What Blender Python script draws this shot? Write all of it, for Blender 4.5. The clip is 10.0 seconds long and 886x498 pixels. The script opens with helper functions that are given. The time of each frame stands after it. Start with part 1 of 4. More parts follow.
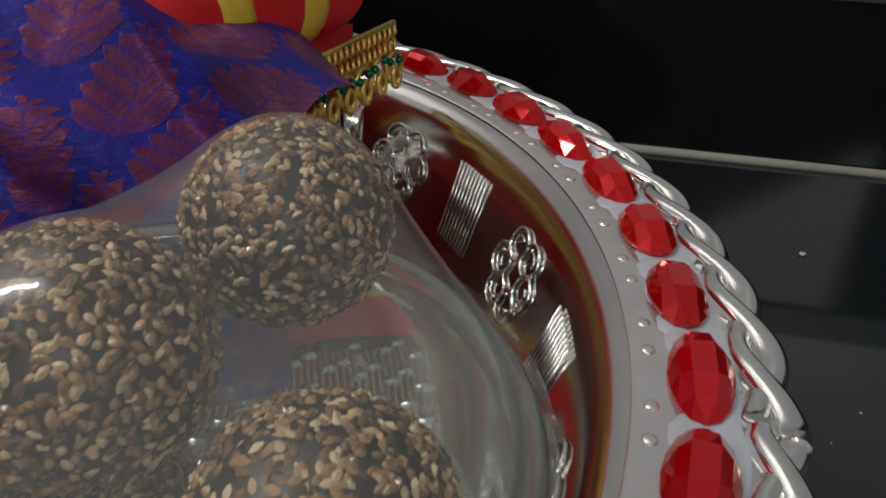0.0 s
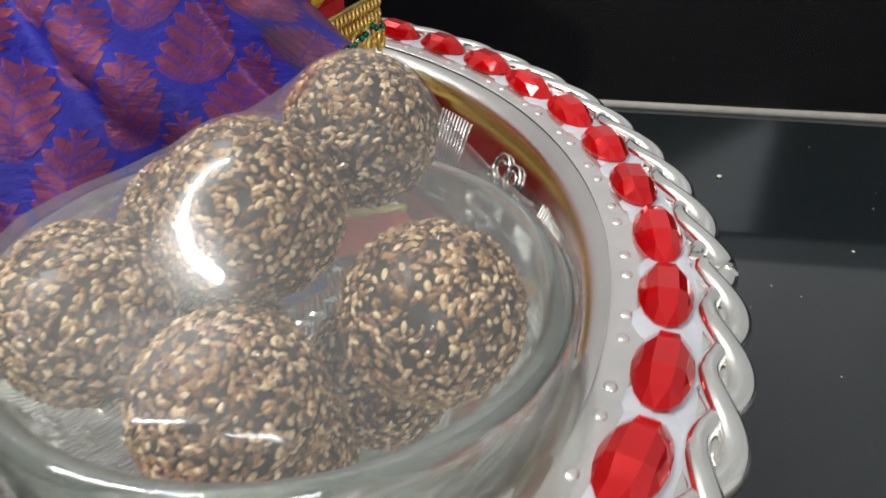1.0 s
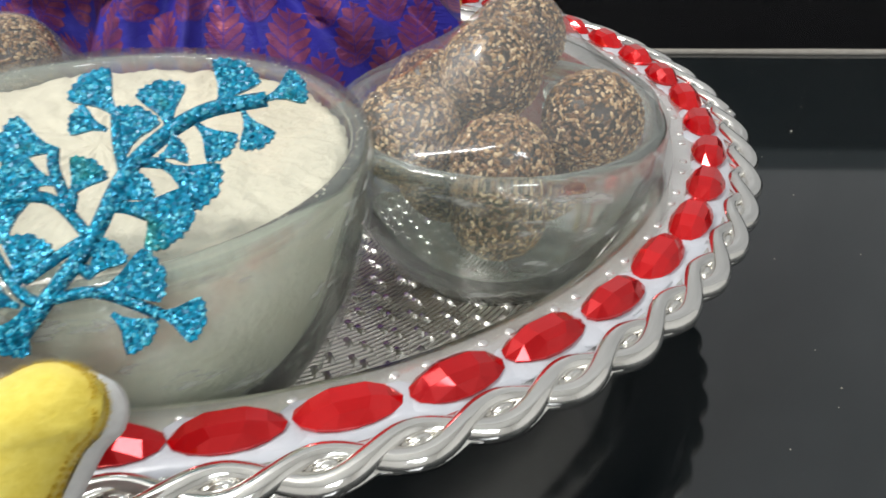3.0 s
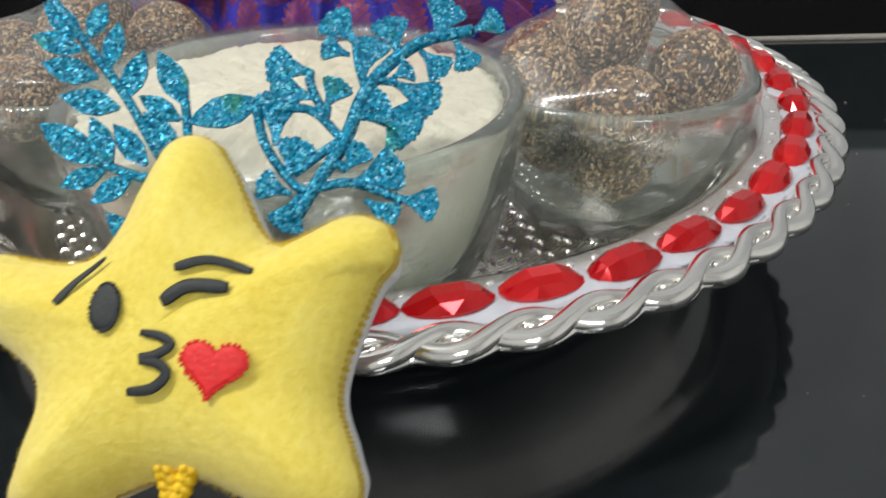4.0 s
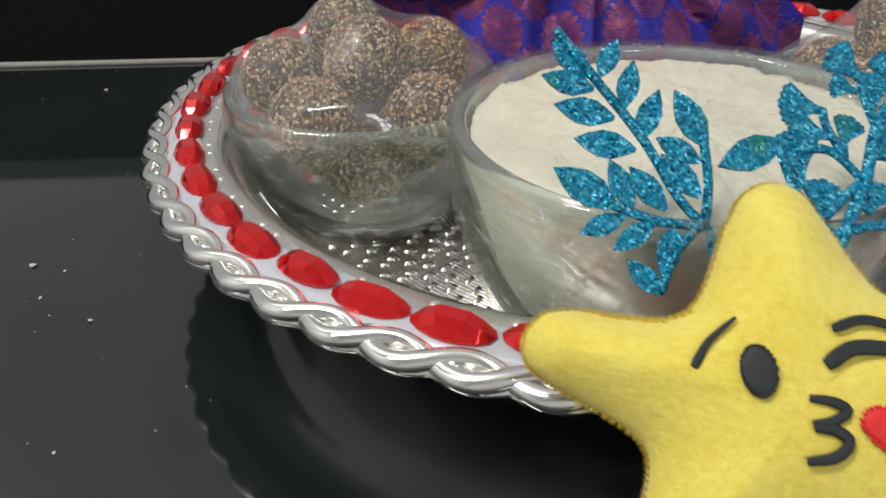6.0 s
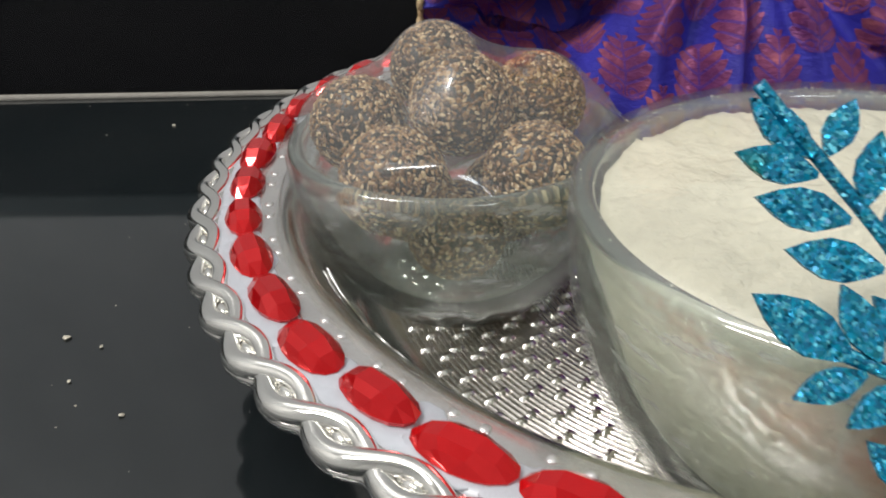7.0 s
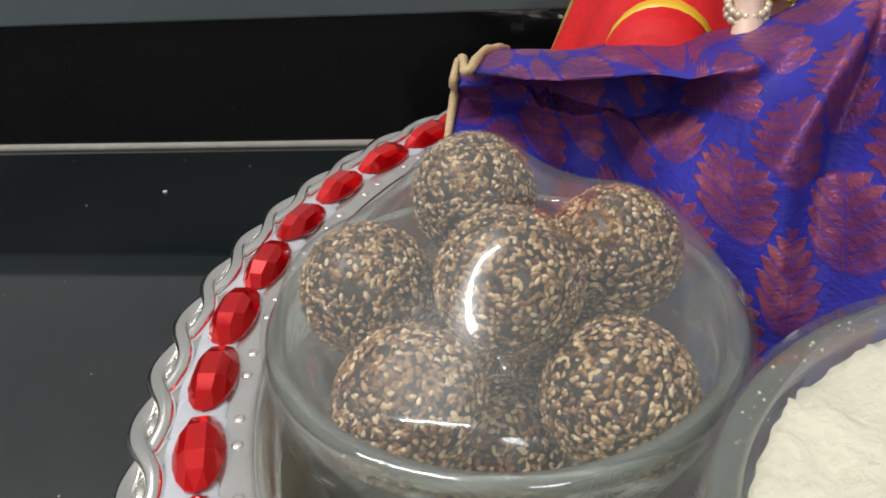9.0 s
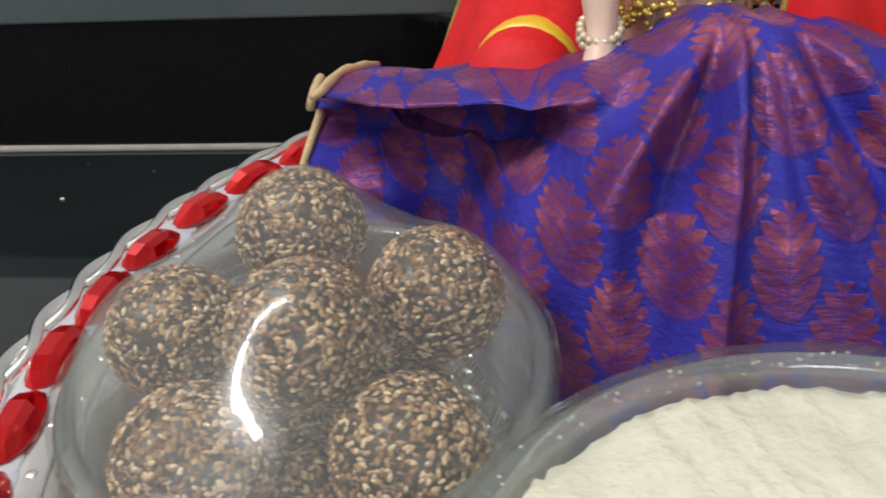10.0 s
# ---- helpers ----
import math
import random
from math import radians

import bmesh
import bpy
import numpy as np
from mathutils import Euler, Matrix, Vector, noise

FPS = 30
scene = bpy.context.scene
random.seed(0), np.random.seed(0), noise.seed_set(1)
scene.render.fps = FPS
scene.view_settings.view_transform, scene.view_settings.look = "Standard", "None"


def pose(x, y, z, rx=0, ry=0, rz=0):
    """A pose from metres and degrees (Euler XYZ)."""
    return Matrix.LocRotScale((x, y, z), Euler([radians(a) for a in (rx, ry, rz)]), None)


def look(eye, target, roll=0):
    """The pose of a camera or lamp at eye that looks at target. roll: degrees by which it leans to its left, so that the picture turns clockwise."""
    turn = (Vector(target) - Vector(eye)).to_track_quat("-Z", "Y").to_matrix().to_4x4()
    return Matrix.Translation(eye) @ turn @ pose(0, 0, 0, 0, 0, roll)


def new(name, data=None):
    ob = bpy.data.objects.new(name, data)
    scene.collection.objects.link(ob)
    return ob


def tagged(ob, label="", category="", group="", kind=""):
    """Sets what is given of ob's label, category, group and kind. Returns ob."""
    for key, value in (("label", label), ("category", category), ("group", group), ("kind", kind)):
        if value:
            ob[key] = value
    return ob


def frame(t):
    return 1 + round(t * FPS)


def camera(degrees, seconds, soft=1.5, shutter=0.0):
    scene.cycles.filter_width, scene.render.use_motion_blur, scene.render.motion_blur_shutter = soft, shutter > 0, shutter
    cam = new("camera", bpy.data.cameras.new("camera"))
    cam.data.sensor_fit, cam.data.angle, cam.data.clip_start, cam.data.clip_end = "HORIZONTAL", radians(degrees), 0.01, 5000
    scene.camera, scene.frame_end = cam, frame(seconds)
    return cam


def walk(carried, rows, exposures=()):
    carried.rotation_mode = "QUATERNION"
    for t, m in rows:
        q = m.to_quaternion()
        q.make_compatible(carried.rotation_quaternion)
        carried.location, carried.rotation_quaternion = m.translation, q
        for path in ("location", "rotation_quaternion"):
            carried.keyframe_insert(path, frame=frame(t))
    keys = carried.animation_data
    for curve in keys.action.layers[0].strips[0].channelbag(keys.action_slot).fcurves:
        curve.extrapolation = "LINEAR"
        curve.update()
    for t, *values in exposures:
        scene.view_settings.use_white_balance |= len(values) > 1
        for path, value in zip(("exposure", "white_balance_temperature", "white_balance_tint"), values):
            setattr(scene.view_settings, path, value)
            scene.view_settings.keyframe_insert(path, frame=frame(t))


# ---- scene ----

cam = camera(58.0, 10.0, soft=1.6, shutter=0.3)
PATH = [
    (0.0, pose(0.1186, -0.0801, 0.1087, 58.08, -0.86, 12.73)),
    (0.5, pose(0.1179, -0.0992, 0.1127, 57.70, -0.96, 9.67)),
    (1.0, pose(0.1087, -0.1209, 0.1146, 57.40, -0.82, 6.23)),
    (1.5, pose(0.0972, -0.1491, 0.1185, 57.50, -0.49, 1.78)),
    (2.0, pose(0.0838, -0.1772, 0.1209, 57.71, -0.03, -2.24)),
    (3.5, pose(0.0478, -0.2378, 0.1315, 57.52, 0.01, 0.80)),
    (4.0, pose(0.0291, -0.2550, 0.1243, 59.30, 1.13, -0.23)),
    (4.5, pose(0.0069, -0.2718, 0.1219, 59.42, 0.98, -1.01)),
    (5.0, pose(-0.0147, -0.2754, 0.1230, 59.37, 0.67, -1.25)),
    (5.5, pose(-0.0416, -0.2639, 0.1298, 58.51, 0.22, -2.49)),
    (6.0, pose(-0.0688, -0.2427, 0.1315, 58.54, 0.47, -2.91)),
    (7.5, pose(-0.0764, -0.1755, 0.1184, 60.80, 2.81, 5.19)),
    (8.0, pose(-0.0820, -0.1564, 0.1186, 59.92, 3.01, 5.42)),
    (8.5, pose(-0.0805, -0.1343, 0.1262, 58.66, 3.34, 5.37)),
    (9.0, pose(-0.0767, -0.1241, 0.1326, 57.89, 3.30, 5.22)),
    (9.5, pose(-0.0655, -0.1155, 0.1364, 57.07, 3.21, 5.04)),
    (10.0, pose(-0.0456, -0.1105, 0.1387, 56.01, 2.99, 4.76)),
    ]
walk(cam, PATH, exposures=[(0.0, -0.85), (0.3, -0.3), (0.6, 0.05), (1.0, 0.3), (2.0, 0.25), (3.5, 0.2), (4.5, -0.1), (6.0, -0.18), (7.5, -0.08), (10.0, 0.0)])

# ---------------------------------------------------------------- light
world = bpy.data.worlds.new("world")
scene.world = world
world.use_nodes = True
world.node_tree.nodes["Background"].inputs["Color"].default_value = (0.75, 0.8, 0.9, 1)
world.node_tree.nodes["Background"].inputs["Strength"].default_value = 0.05


def area_lamp(name, eye, target, sx, sy, watts, colour):
    data = bpy.data.lights.new(name, "AREA")
    data.shape, data.size, data.size_y, data.energy, data.color = "RECTANGLE", sx, sy, watts, colour
    ob = new(name, data)
    ob.matrix_world = look(eye, target)
    return ob


area_lamp("window_light", (0.55, -1.68, 1.05), (0.0, 0.0, 0.3), 0.5, 0.85, 15, (0.92, 0.96, 1.0))
area_lamp("tube_light", (-0.85, -0.25, 1.6), (0.0, 0.0, 0.0), 0.09, 1.1, 25, (1.0, 0.98, 0.94))


# ---------------------------------------------------------------- materials
class Mat:
    """A node material with short ways to add nodes."""

    def __init__(self, name):
        self.m = bpy.data.materials.new(name)
        self.m.use_nodes = True
        self.t = self.m.node_tree
        self.b = self.t.nodes["Principled BSDF"]

    def node(self, kind, **values):
        n = self.t.nodes.new(kind)
        for k, v in values.items():
            if k in n.inputs:
                n.inputs[k].default_value = v
        return n

    def link(self, a, out, b, inp):
        self.t.links.new(a.outputs[out], b.inputs[inp])

    def coords(self, scale=(1, 1, 1)):
        c = self.node("ShaderNodeTexCoord")
        m = self.node("ShaderNodeMapping")
        m.inputs["Scale"].default_value = scale
        self.link(c, "Object", m, "Vector")
        return m

    def noise(self, scale, detail=4.0, rough=0.55, stretch=(1, 1, 1)):
        n = self.node("ShaderNodeTexNoise", Scale=scale, Detail=detail, Roughness=rough)
        self.link(self.coords(stretch), "Vector", n, "Vector")
        return n

    def ramp(self, src, out, stops):
        r = self.node("ShaderNodeValToRGB")
        e = r.color_ramp.elements
        while len(e) < len(stops):
            e.new(0.5)
        for el, (p, c) in zip(e, stops):
            el.position, el.color = p, (*c, 1) if len(c) == 3 else c
        self.link(src, out, r, "Fac")
        return r

    def mix(self, fac, a, b, blend="MIX"):
        """fac, a, b: a number/colour or a (node, output) pair."""
        n = self.t.nodes.new("ShaderNodeMix")
        n.data_type, n.blend_type = "RGBA", blend
        for i, v in ((0, fac), (6, a), (7, b)):
            if isinstance(v, tuple) and len(v) == 2 and not isinstance(v[0], (int, float)):
                self.t.links.new(v[0].outputs[v[1]], n.inputs[i])
            elif i == 0:
                n.inputs[i].default_value = v
            else:
                n.inputs[i].default_value = (*v, 1)
        return n

    def bump(self, src, out, strength, distance):
        n = self.node("ShaderNodeBump", Strength=strength, Distance=distance)
        self.link(src, out, n, "Height")
        self.link(n, "Normal", self.b, "Normal")
        return n

    def set(self, **values):
        names = {"color": "Base Color", "rough": "Roughness", "metal": "Metallic", "trans": "Transmission Weight", "ior": "IOR",
                 "coat": "Coat Weight", "sheen": "Sheen Weight", "spec": "Specular IOR Level", "sss": "Subsurface Weight", "aniso": "Anisotropic"}
        for k, v in values.items():
            self.b.inputs[names[k]].default_value = (*v, 1) if k == "color" else v
        return self


def plain(name, color, rough=0.5, metal=0.0, vary=0.15, scale=120.0, bump=0.1, depth=0.0003, **more):
    """A surface with two scales of variation in tone and a fine relief."""
    m = Mat(name).set(rough=rough, metal=metal, **more)
    n1, n2 = m.noise(scale), m.noise(scale / 9, 2.0)
    mm = m.mix(0.5, (n1, "Fac"), (n2, "Fac"))
    lo, hi = tuple(c * (1 - vary) for c in color), tuple(min(1, c * (1 + vary)) for c in color)
    r = m.ramp(mm, 2, [(0.3, lo), (0.7, hi)])
    m.link(r, "Color", m.b, "Base Color")
    if bump:
        m.bump(n1, "Fac", bump, depth)
    return m.m


def slant_gloss(m, low, high):
    """Gloss weight of a thin clear sheet: low face on, high at a slant."""
    lw = m.node("ShaderNodeLayerWeight", Blend=0.5)
    p = m.node("ShaderNodeMath")
    p.operation = "POWER"
    p.inputs[1].default_value = 4.0
    m.link(lw, "Facing", p, 0)
    k = m.node("ShaderNodeMath")
    k.operation = "MULTIPLY_ADD"
    k.inputs[1].default_value, k.inputs[2].default_value = high, low
    m.link(p, "Value", k, 0)
    return k


def granite():
    m = Mat("black_granite").set(rough=0.1, spec=0.95)
    n, d = m.noise(900, 2), m.noise(14, 5)
    a = m.ramp(n, "Fac", [(0.3, (0.006, 0.009, 0.0105)), (0.75, (0.011, 0.014, 0.0155))])
    dust = m.ramp(d, "Fac", [(0.4, (0, 0, 0)), (0.75, (0.35, 0.35, 0.35))])
    c = m.mix((dust, "Color"), (a, "Color"), (0.022, 0.025, 0.026))
    sc = m.noise(30, 6, 0.75, (1, 9, 1))
    line = m.ramp(sc, "Fac", [(0.64, (0, 0, 0)), (0.72, (0.5, 0.5, 0.5))])
    c = m.mix((line, "Color"), (c, 2), (0.04, 0.05, 0.052))
    m.link(c, 2, m.b, "Base Color")
    r = m.ramp(d, "Fac", [(0.3, (0.035, 0.035, 0.035)), (0.8, (0.1, 0.1, 0.1))])
    m.link(r, "Color", m.b, "Roughness")
    m.bump(d, "Fac", 0.02, 0.0002)
    return m.m


def silver(name, tint, rough, scale=260.0, strength=0.08):
    m = Mat(name).set(metal=1.0, rough=rough)
    n, d = m.noise(scale, 3), m.noise(35, 4)
    c = m.ramp(d, "Fac", [(0.3, tuple(t * 0.86 for t in tint)), (0.7, tint)])
    m.link(c, "Color", m.b, "Base Color")
    r = m.ramp(d, "Fac", [(0.3, (rough * 0.7,) * 3), (0.75, (rough * 1.5,) * 3)])
    m.link(r, "Color", m.b, "Roughness")
    m.bump(n, "Fac", strength, 0.0004)
    return m.m


def brocade():
    """Shot blue silk with woven purple leaf motifs in staggered rows, their copper-pink sheen partly painted by noise;
    the UVs are metres along the cloth.
    """
    m = Mat("purple_brocade").set(rough=0.5, spec=0.25)
    uv = m.node("ShaderNodeTexCoord")
    sep = m.node("ShaderNodeSeparateXYZ")
    wob = m.node("ShaderNodeTexNoise", Scale=140.0, Detail=2.0)
    m.link(uv, "UV", wob, "Vector")
    wm = m.node("ShaderNodeVectorMath")
    wm.operation = "MULTIPLY_ADD"
    m.link(wob, "Color", wm, 0)
    wm.inputs[1].default_value = (0.0008, 0.0008, 0)
    m.link(uv, "UV", wm, 2)
    m.link(wm, "Vector", sep, "Vector")

    def op(kind, a, b=None, c=None):
        n = m.t.nodes.new("ShaderNodeMath")
        n.operation = kind
        for k, v in enumerate((a, b, c)):
            if v is None:
                continue
            if isinstance(v, (int, float)):
                n.inputs[k].default_value = v
            else:
                m.t.links.new(v, n.inputs[k])
        return n.outputs[0]
    CW, CH = 0.0205, 0.0285

    def lattice(ox, oy):
        """One set of palmettes: an egg-shaped spray of leaflets that rise outward from a middle rib, each with a round tip."""
        fx = op("SUBTRACT", op("FRACT", op("ADD", op("DIVIDE", sep.outputs["X"], CW), ox)), 0.5)
        fy = op("SUBTRACT", op("FRACT", op("ADD", op("DIVIDE", sep.outputs["Y"], CH), oy)), 0.5)
        ax, y = op("ABSOLUTE", op("MULTIPLY", fx, CW)), op("MULTIPLY", fy, CH)
        leaflet = op("SUBTRACT", op("FRACT", op("DIVIDE", op("SUBTRACT", y, op("MULTIPLY", ax, 0.85)), 0.0037)), 0.5)
        side = op("MINIMUM", 1.0, op("MAXIMUM", 0.0, op("MULTIPLY", op("ADD", y, 0.007), 160.0)))
        tip = op("MULTIPLY", side, op("COSINE", op("MULTIPLY", leaflet, 6.2832)))
        wide = op("ADD", 0.0068, op("MULTIPLY", y, -0.09))
        a, b = op("DIVIDE", ax, wide), op("DIVIDE", op("ADD", y, 0.0006), 0.0112)
        rad = op("SQRT", op("ADD", op("MULTIPLY", a, a), op("MULTIPLY", b, b)))
        edge = op("SUBTRACT", op("ADD", 0.92, op("MULTIPLY", tip, 0.1)), rad)
        mask = op("MINIMUM", op("MAXIMUM", op("MULTIPLY", op("ADD", edge, 0.01), 22.0), 0.0), 1.0)
        gap = op("GREATER_THAN", op("ABSOLUTE", leaflet), 0.38)
        rib = op("LESS_THAN", ax, 0.00026)
        ring = op("LESS_THAN", op("ABSOLUTE", op("SUBTRACT", op("SQRT", op("ADD", op("POWER", op("SUBTRACT", ax, 0.0021), 2.0), op("POWER", op("ADD", y, 0.0088), 2.0))), 0.0012)), 0.0003)
        cut = op("SUBTRACT", 1.0, op("MULTIPLY", op("MAXIMUM", op("MAXIMUM", gap, rib), ring), 0.52))
        return op("MULTIPLY", mask, cut)
    fac = op("MAXIMUM", lattice(0.0, 0.0), lattice(0.5, 0.5))
    tone = m.noise(95, 4)
    blue = m.ramp(tone, "Fac", [(0.3, (0.024, 0.019, 0.22)), (0.7, (0.036, 0.032, 0.36))])
    # purple motif; the palest stop is a painted pink highlight, scattered by noise
    pink = m.ramp(tone, "Fac", [(0.35, (0.13, 0.03, 0.12)), (0.56, (0.2, 0.045, 0.12)), (0.75, (0.45, 0.13, 0.16))])
    c = m.t.nodes.new("ShaderNodeMix")
    c.data_type = "RGBA"
    m.t.links.new(fac, c.inputs[0])
    m.link(blue, "Color", c, 6)
    m.link(pink, "Color", c, 7)
    m.link(c, 2, m.b, "Base Color")
    m.t.links.new(op("MULTIPLY", fac, 0.28), m.b.inputs["Metallic"])
    m.t.links.new(op("SUBTRACT", 0.55, op("MULTIPLY", fac, 0.15)), m.b.inputs["Roughness"])
    thr = m.noise(1500, 2)
    slub = m.noise(330, 3, 0.6, (0.45, 1, 1.7))
    h = op("ADD", op("ADD", op("MULTIPLY", fac, 0.5), op("MULTIPLY", thr.outputs["Fac"], 0.45)), op("MULTIPLY", slub.outputs["Fac"], 1.6))
    b = m.node("ShaderNodeBump", Strength=0.6, Distance=0.0005)
    m.t.links.new(h, b.inputs["Height"])
    m.link(b, "Normal", m.b, "Normal")
    return m.m


def film(name, haze, rough=0.08, streaks=False, tint=(0.96, 0.965, 0.96), even=False):
    """Clear cling film: mostly see-through, glossy at a slant, faintly milky; streaks paints bright crease highlights
    as milk.
    """
    m = Mat(name)
    out = m.t.nodes["Material Output"]
    clear = m.node("ShaderNodeBsdfTransparent")
    clear.inputs["Color"].default_value = (*tint, 1)
    gloss = m.node("ShaderNodeBsdfGlossy", Roughness=rough)
    back, front = m.node("ShaderNodeBsdfTranslucent"), m.node("ShaderNodeBsdfDiffuse")
    milk = m.node("ShaderNodeMixShader", Fac=0.5)
    for side, slot in ((front, 1), (back, 2)):
        side.inputs["Color"].default_value = (0.8, 0.83, 0.81, 1)
        m.t.links.new(side.outputs[0], milk.inputs[slot])
    fres = slant_gloss(m, 0.1, 0.4)
    n = m.noise(90, 4, 0.6, (1, 1, 0.4))
    bump = m.node("ShaderNodeBump", Strength=0.03 if even else 0.5 if streaks else 0.15, Distance=0.001)
    m.link(n, "Fac", bump, "Height")
    m.link(bump, "Normal", gloss, "Normal")
    if even:
        hz = m.ramp(n, "Fac", [(0.3, (haze * 0.9,) * 3), (0.75, (haze * 1.1,) * 3)])
    elif streaks:
        n = m.noise(70, 5, 0.65, (1, 1, 3.5))
        # the whitest streaks are painted highlights on the creases
        hz = m.ramp(n, "Fac", [(0.44, (haze * 0.3,) * 3), (0.57, (haze,) * 3), (0.66, (haze * 5.5,) * 3)])
    else:
        hz = m.ramp(n, "Fac", [(0.35, (haze * 0.4,) * 3), (0.75, (haze * 1.8,) * 3)])
    a, b = m.node("ShaderNodeMixShader"), m.node("ShaderNodeMixShader")
    m.link(hz, "Color", a, 0)
    m.t.links.new(clear.outputs[0], a.inputs[1])
    m.t.links.new(milk.outputs[0], a.inputs[2])
    m.link(fres, "Value", b, 0)
    m.t.links.new(a.outputs[0], b.inputs[1])
    glow, both = m.node("ShaderNodeBsdfGlossy", Roughness=rough + 0.2), m.node("ShaderNodeMixShader", Fac=0.4)
    m.t.links.new(gloss.outputs[0], both.inputs[1])
    m.t.links.new(glow.outputs[0], both.inputs[2])
    m.t.links.new(both.outputs[0], b.inputs[2])
    m.t.links.new(b.outputs[0], out.inputs["Surface"])
    return m.m


def clear_glass(name, haze, tint):
    """Pressed glass with a faint green cast; its milky share stands for film haze and for light caught in the glass."""
    m = Mat(name)
    out = m.t.nodes["Material Output"]
    clear = m.node("ShaderNodeBsdfRefraction", Roughness=0.0, IOR=1.2)
    clear.inputs["Color"].default_value = (*tint, 1)
    gloss = m.node("ShaderNodeBsdfGlossy", Roughness=0.03)
    milk = m.node("ShaderNodeMixShader", Fac=0.5)
    for kind, slot in (("ShaderNodeBsdfDiffuse", 1), ("ShaderNodeBsdfTranslucent", 2)):
        side = m.node(kind)
        side.inputs["Color"].default_value = (0.8, 0.87, 0.81, 1)
        m.t.links.new(side.outputs[0], milk.inputs[slot])
    bump = m.node("ShaderNodeBump", Strength=0.12, Distance=0.0008)
    m.link(m.noise(60, 3), "Fac", bump, "Height")
    m.link(bump, "Normal", gloss, "Normal")
    a, b = m.node("ShaderNodeMixShader", Fac=haze), m.node("ShaderNodeMixShader")
    m.t.links.new(clear.outputs[0], a.inputs[1])
    m.t.links.new(milk.outputs[0], a.inputs[2])
    m.link(slant_gloss(m, 0.1, 0.7), "Value", b, 0)
    m.t.links.new(a.outputs[0], b.inputs[1])
    m.t.links.new(gloss.outputs[0], b.inputs[2])
    m.t.links.new(b.outputs[0], out.inputs["Surface"])
    return m.m


def gem_red():
    """Clear red acrylic: part of the light is scattered, the rest passes into the stone and comes back off the glue."""
    m = Mat("red_acrylic_gem").set(rough=0.05, metal=0.45, trans=0.2, ior=1.5, coat=0.35)
    m.b.inputs["Coat Roughness"].default_value, m.b.inputs["Coat IOR"].default_value = 0.02, 1.5
    o = m.node("ShaderNodeObjectInfo")
    r = m.ramp(o, "Random", [(0.0, (0.6, 0.002, 0.006)), (1.0, (0.8, 0.006, 0.01))])
    m.link(r, "Color", m.b, "Base Color")
    return m.m


def seeds_mat():
    m = Mat("sesame_seed").set(rough=0.42, coat=0.25)
    g = m.node("ShaderNodeNewGeometry")
    r = m.ramp(g, "Random Per Island", [(0.0, (0.05, 0.021, 0.01)), (0.3, (0.19, 0.09, 0.036)), (0.65, (0.4, 0.22, 0.09)), (1.0, (0.82, 0.62, 0.37))])
    m.link(r, "Color", m.b, "Base Color")
    m.bump(m.noise(900, 2), "Fac", 0.1, 0.0002)
    return m.m


def plush():
    m = Mat("yellow_plush").set(rough=0.95, sheen=0.3)
    n, w = m.noise(700, 6, 0.7), m.noise(90, 4, 0.6)
    mm = m.mix(0.45, (n, "Fac"), (w, "Fac"))
    r = m.ramp(mm, 2, [(0.3, (0.7, 0.53, 0.05)), (0.55, (0.82, 0.67, 0.12)), (0.75, (0.88, 0.76, 0.2))])
    m.link(r, "Color", m.b, "Base Color")
    m.bump(mm, 2, 0.55, 0.0011)
    return m.m


def soft_pile():
    """Thin hairs that glow through a little."""
    m = Mat("yellow_pile")
    out = m.t.nodes["Material Output"]
    a, b, mix = m.node("ShaderNodeBsdfDiffuse"), m.node("ShaderNodeBsdfTranslucent"), m.node("ShaderNodeMixShader", Fac=0.5)
    for n in (a, b):
        n.inputs["Color"].default_value = (0.8, 0.63, 0.1, 1)
    m.t.links.new(a.outputs[0], mix.inputs[1])
    m.t.links.new(b.outputs[0], mix.inputs[2])
    m.t.links.new(mix.outputs[0], out.inputs["Surface"])
    return m.m


def glitter():
    m = Mat("blue_glitter").set(rough=0.3, metal=0.35)
    v = m.node("ShaderNodeTexVoronoi", Scale=2300.0)
    m.link(m.coords(), "Vector", v, "Vector")
    sep = m.node("ShaderNodeSeparateColor")
    m.link(v, "Color", sep, "Color")
    n = m.noise(90, 3)
    # teal flakes; the last, near-white cyan stop paints sparkle onto a few
    base = m.ramp(sep, "Red", [(0.0, (0.0, 0.1, 0.2)), (0.45, (0.0, 0.2, 0.36)), (0.8, (0.0, 0.36, 0.58)), (0.95, (0.2, 0.8, 1.0))])
    green = m.ramp(n, "Fac", [(0.58, (0, 0, 0)), (0.7, (0.75, 0.75, 0.75))])
    c = m.mix((green, "Color"), (base, "Color"), (0.02, 0.2, 0.06))
    m.link(c, 2, m.b, "Base Color")
    mt = m.ramp(sep, "Green", [(0.3, (0.08, 0.08, 0.08)), (0.85, (0.65, 0.65, 0.65))])
    m.link(mt, "Color", m.b, "Metallic")
    # each flake lies at a tilt of its own
    geo = m.node("ShaderNodeNewGeometry")
    tilt, lean = m.node("ShaderNodeVectorMath"), m.node("ShaderNodeVectorMath")
    tilt.operation, lean.operation = "MULTIPLY_ADD", "ADD"
    m.link(v, "Color", tilt, 0)
    tilt.inputs[1].default_value, tilt.inputs[2].default_value = (1.3, 1.3, 1.3), (-0.65, -0.65, -0.65)
    m.link(tilt, "Vector", lean, 0)
    m.link(geo, "Normal", lean, 1)
    unit = m.node("ShaderNodeVectorMath")
    unit.operation = "NORMALIZE"
    m.link(lean, "Vector", unit, 0)
    m.link(unit, "Vector", m.b, "Normal")
    return m.m


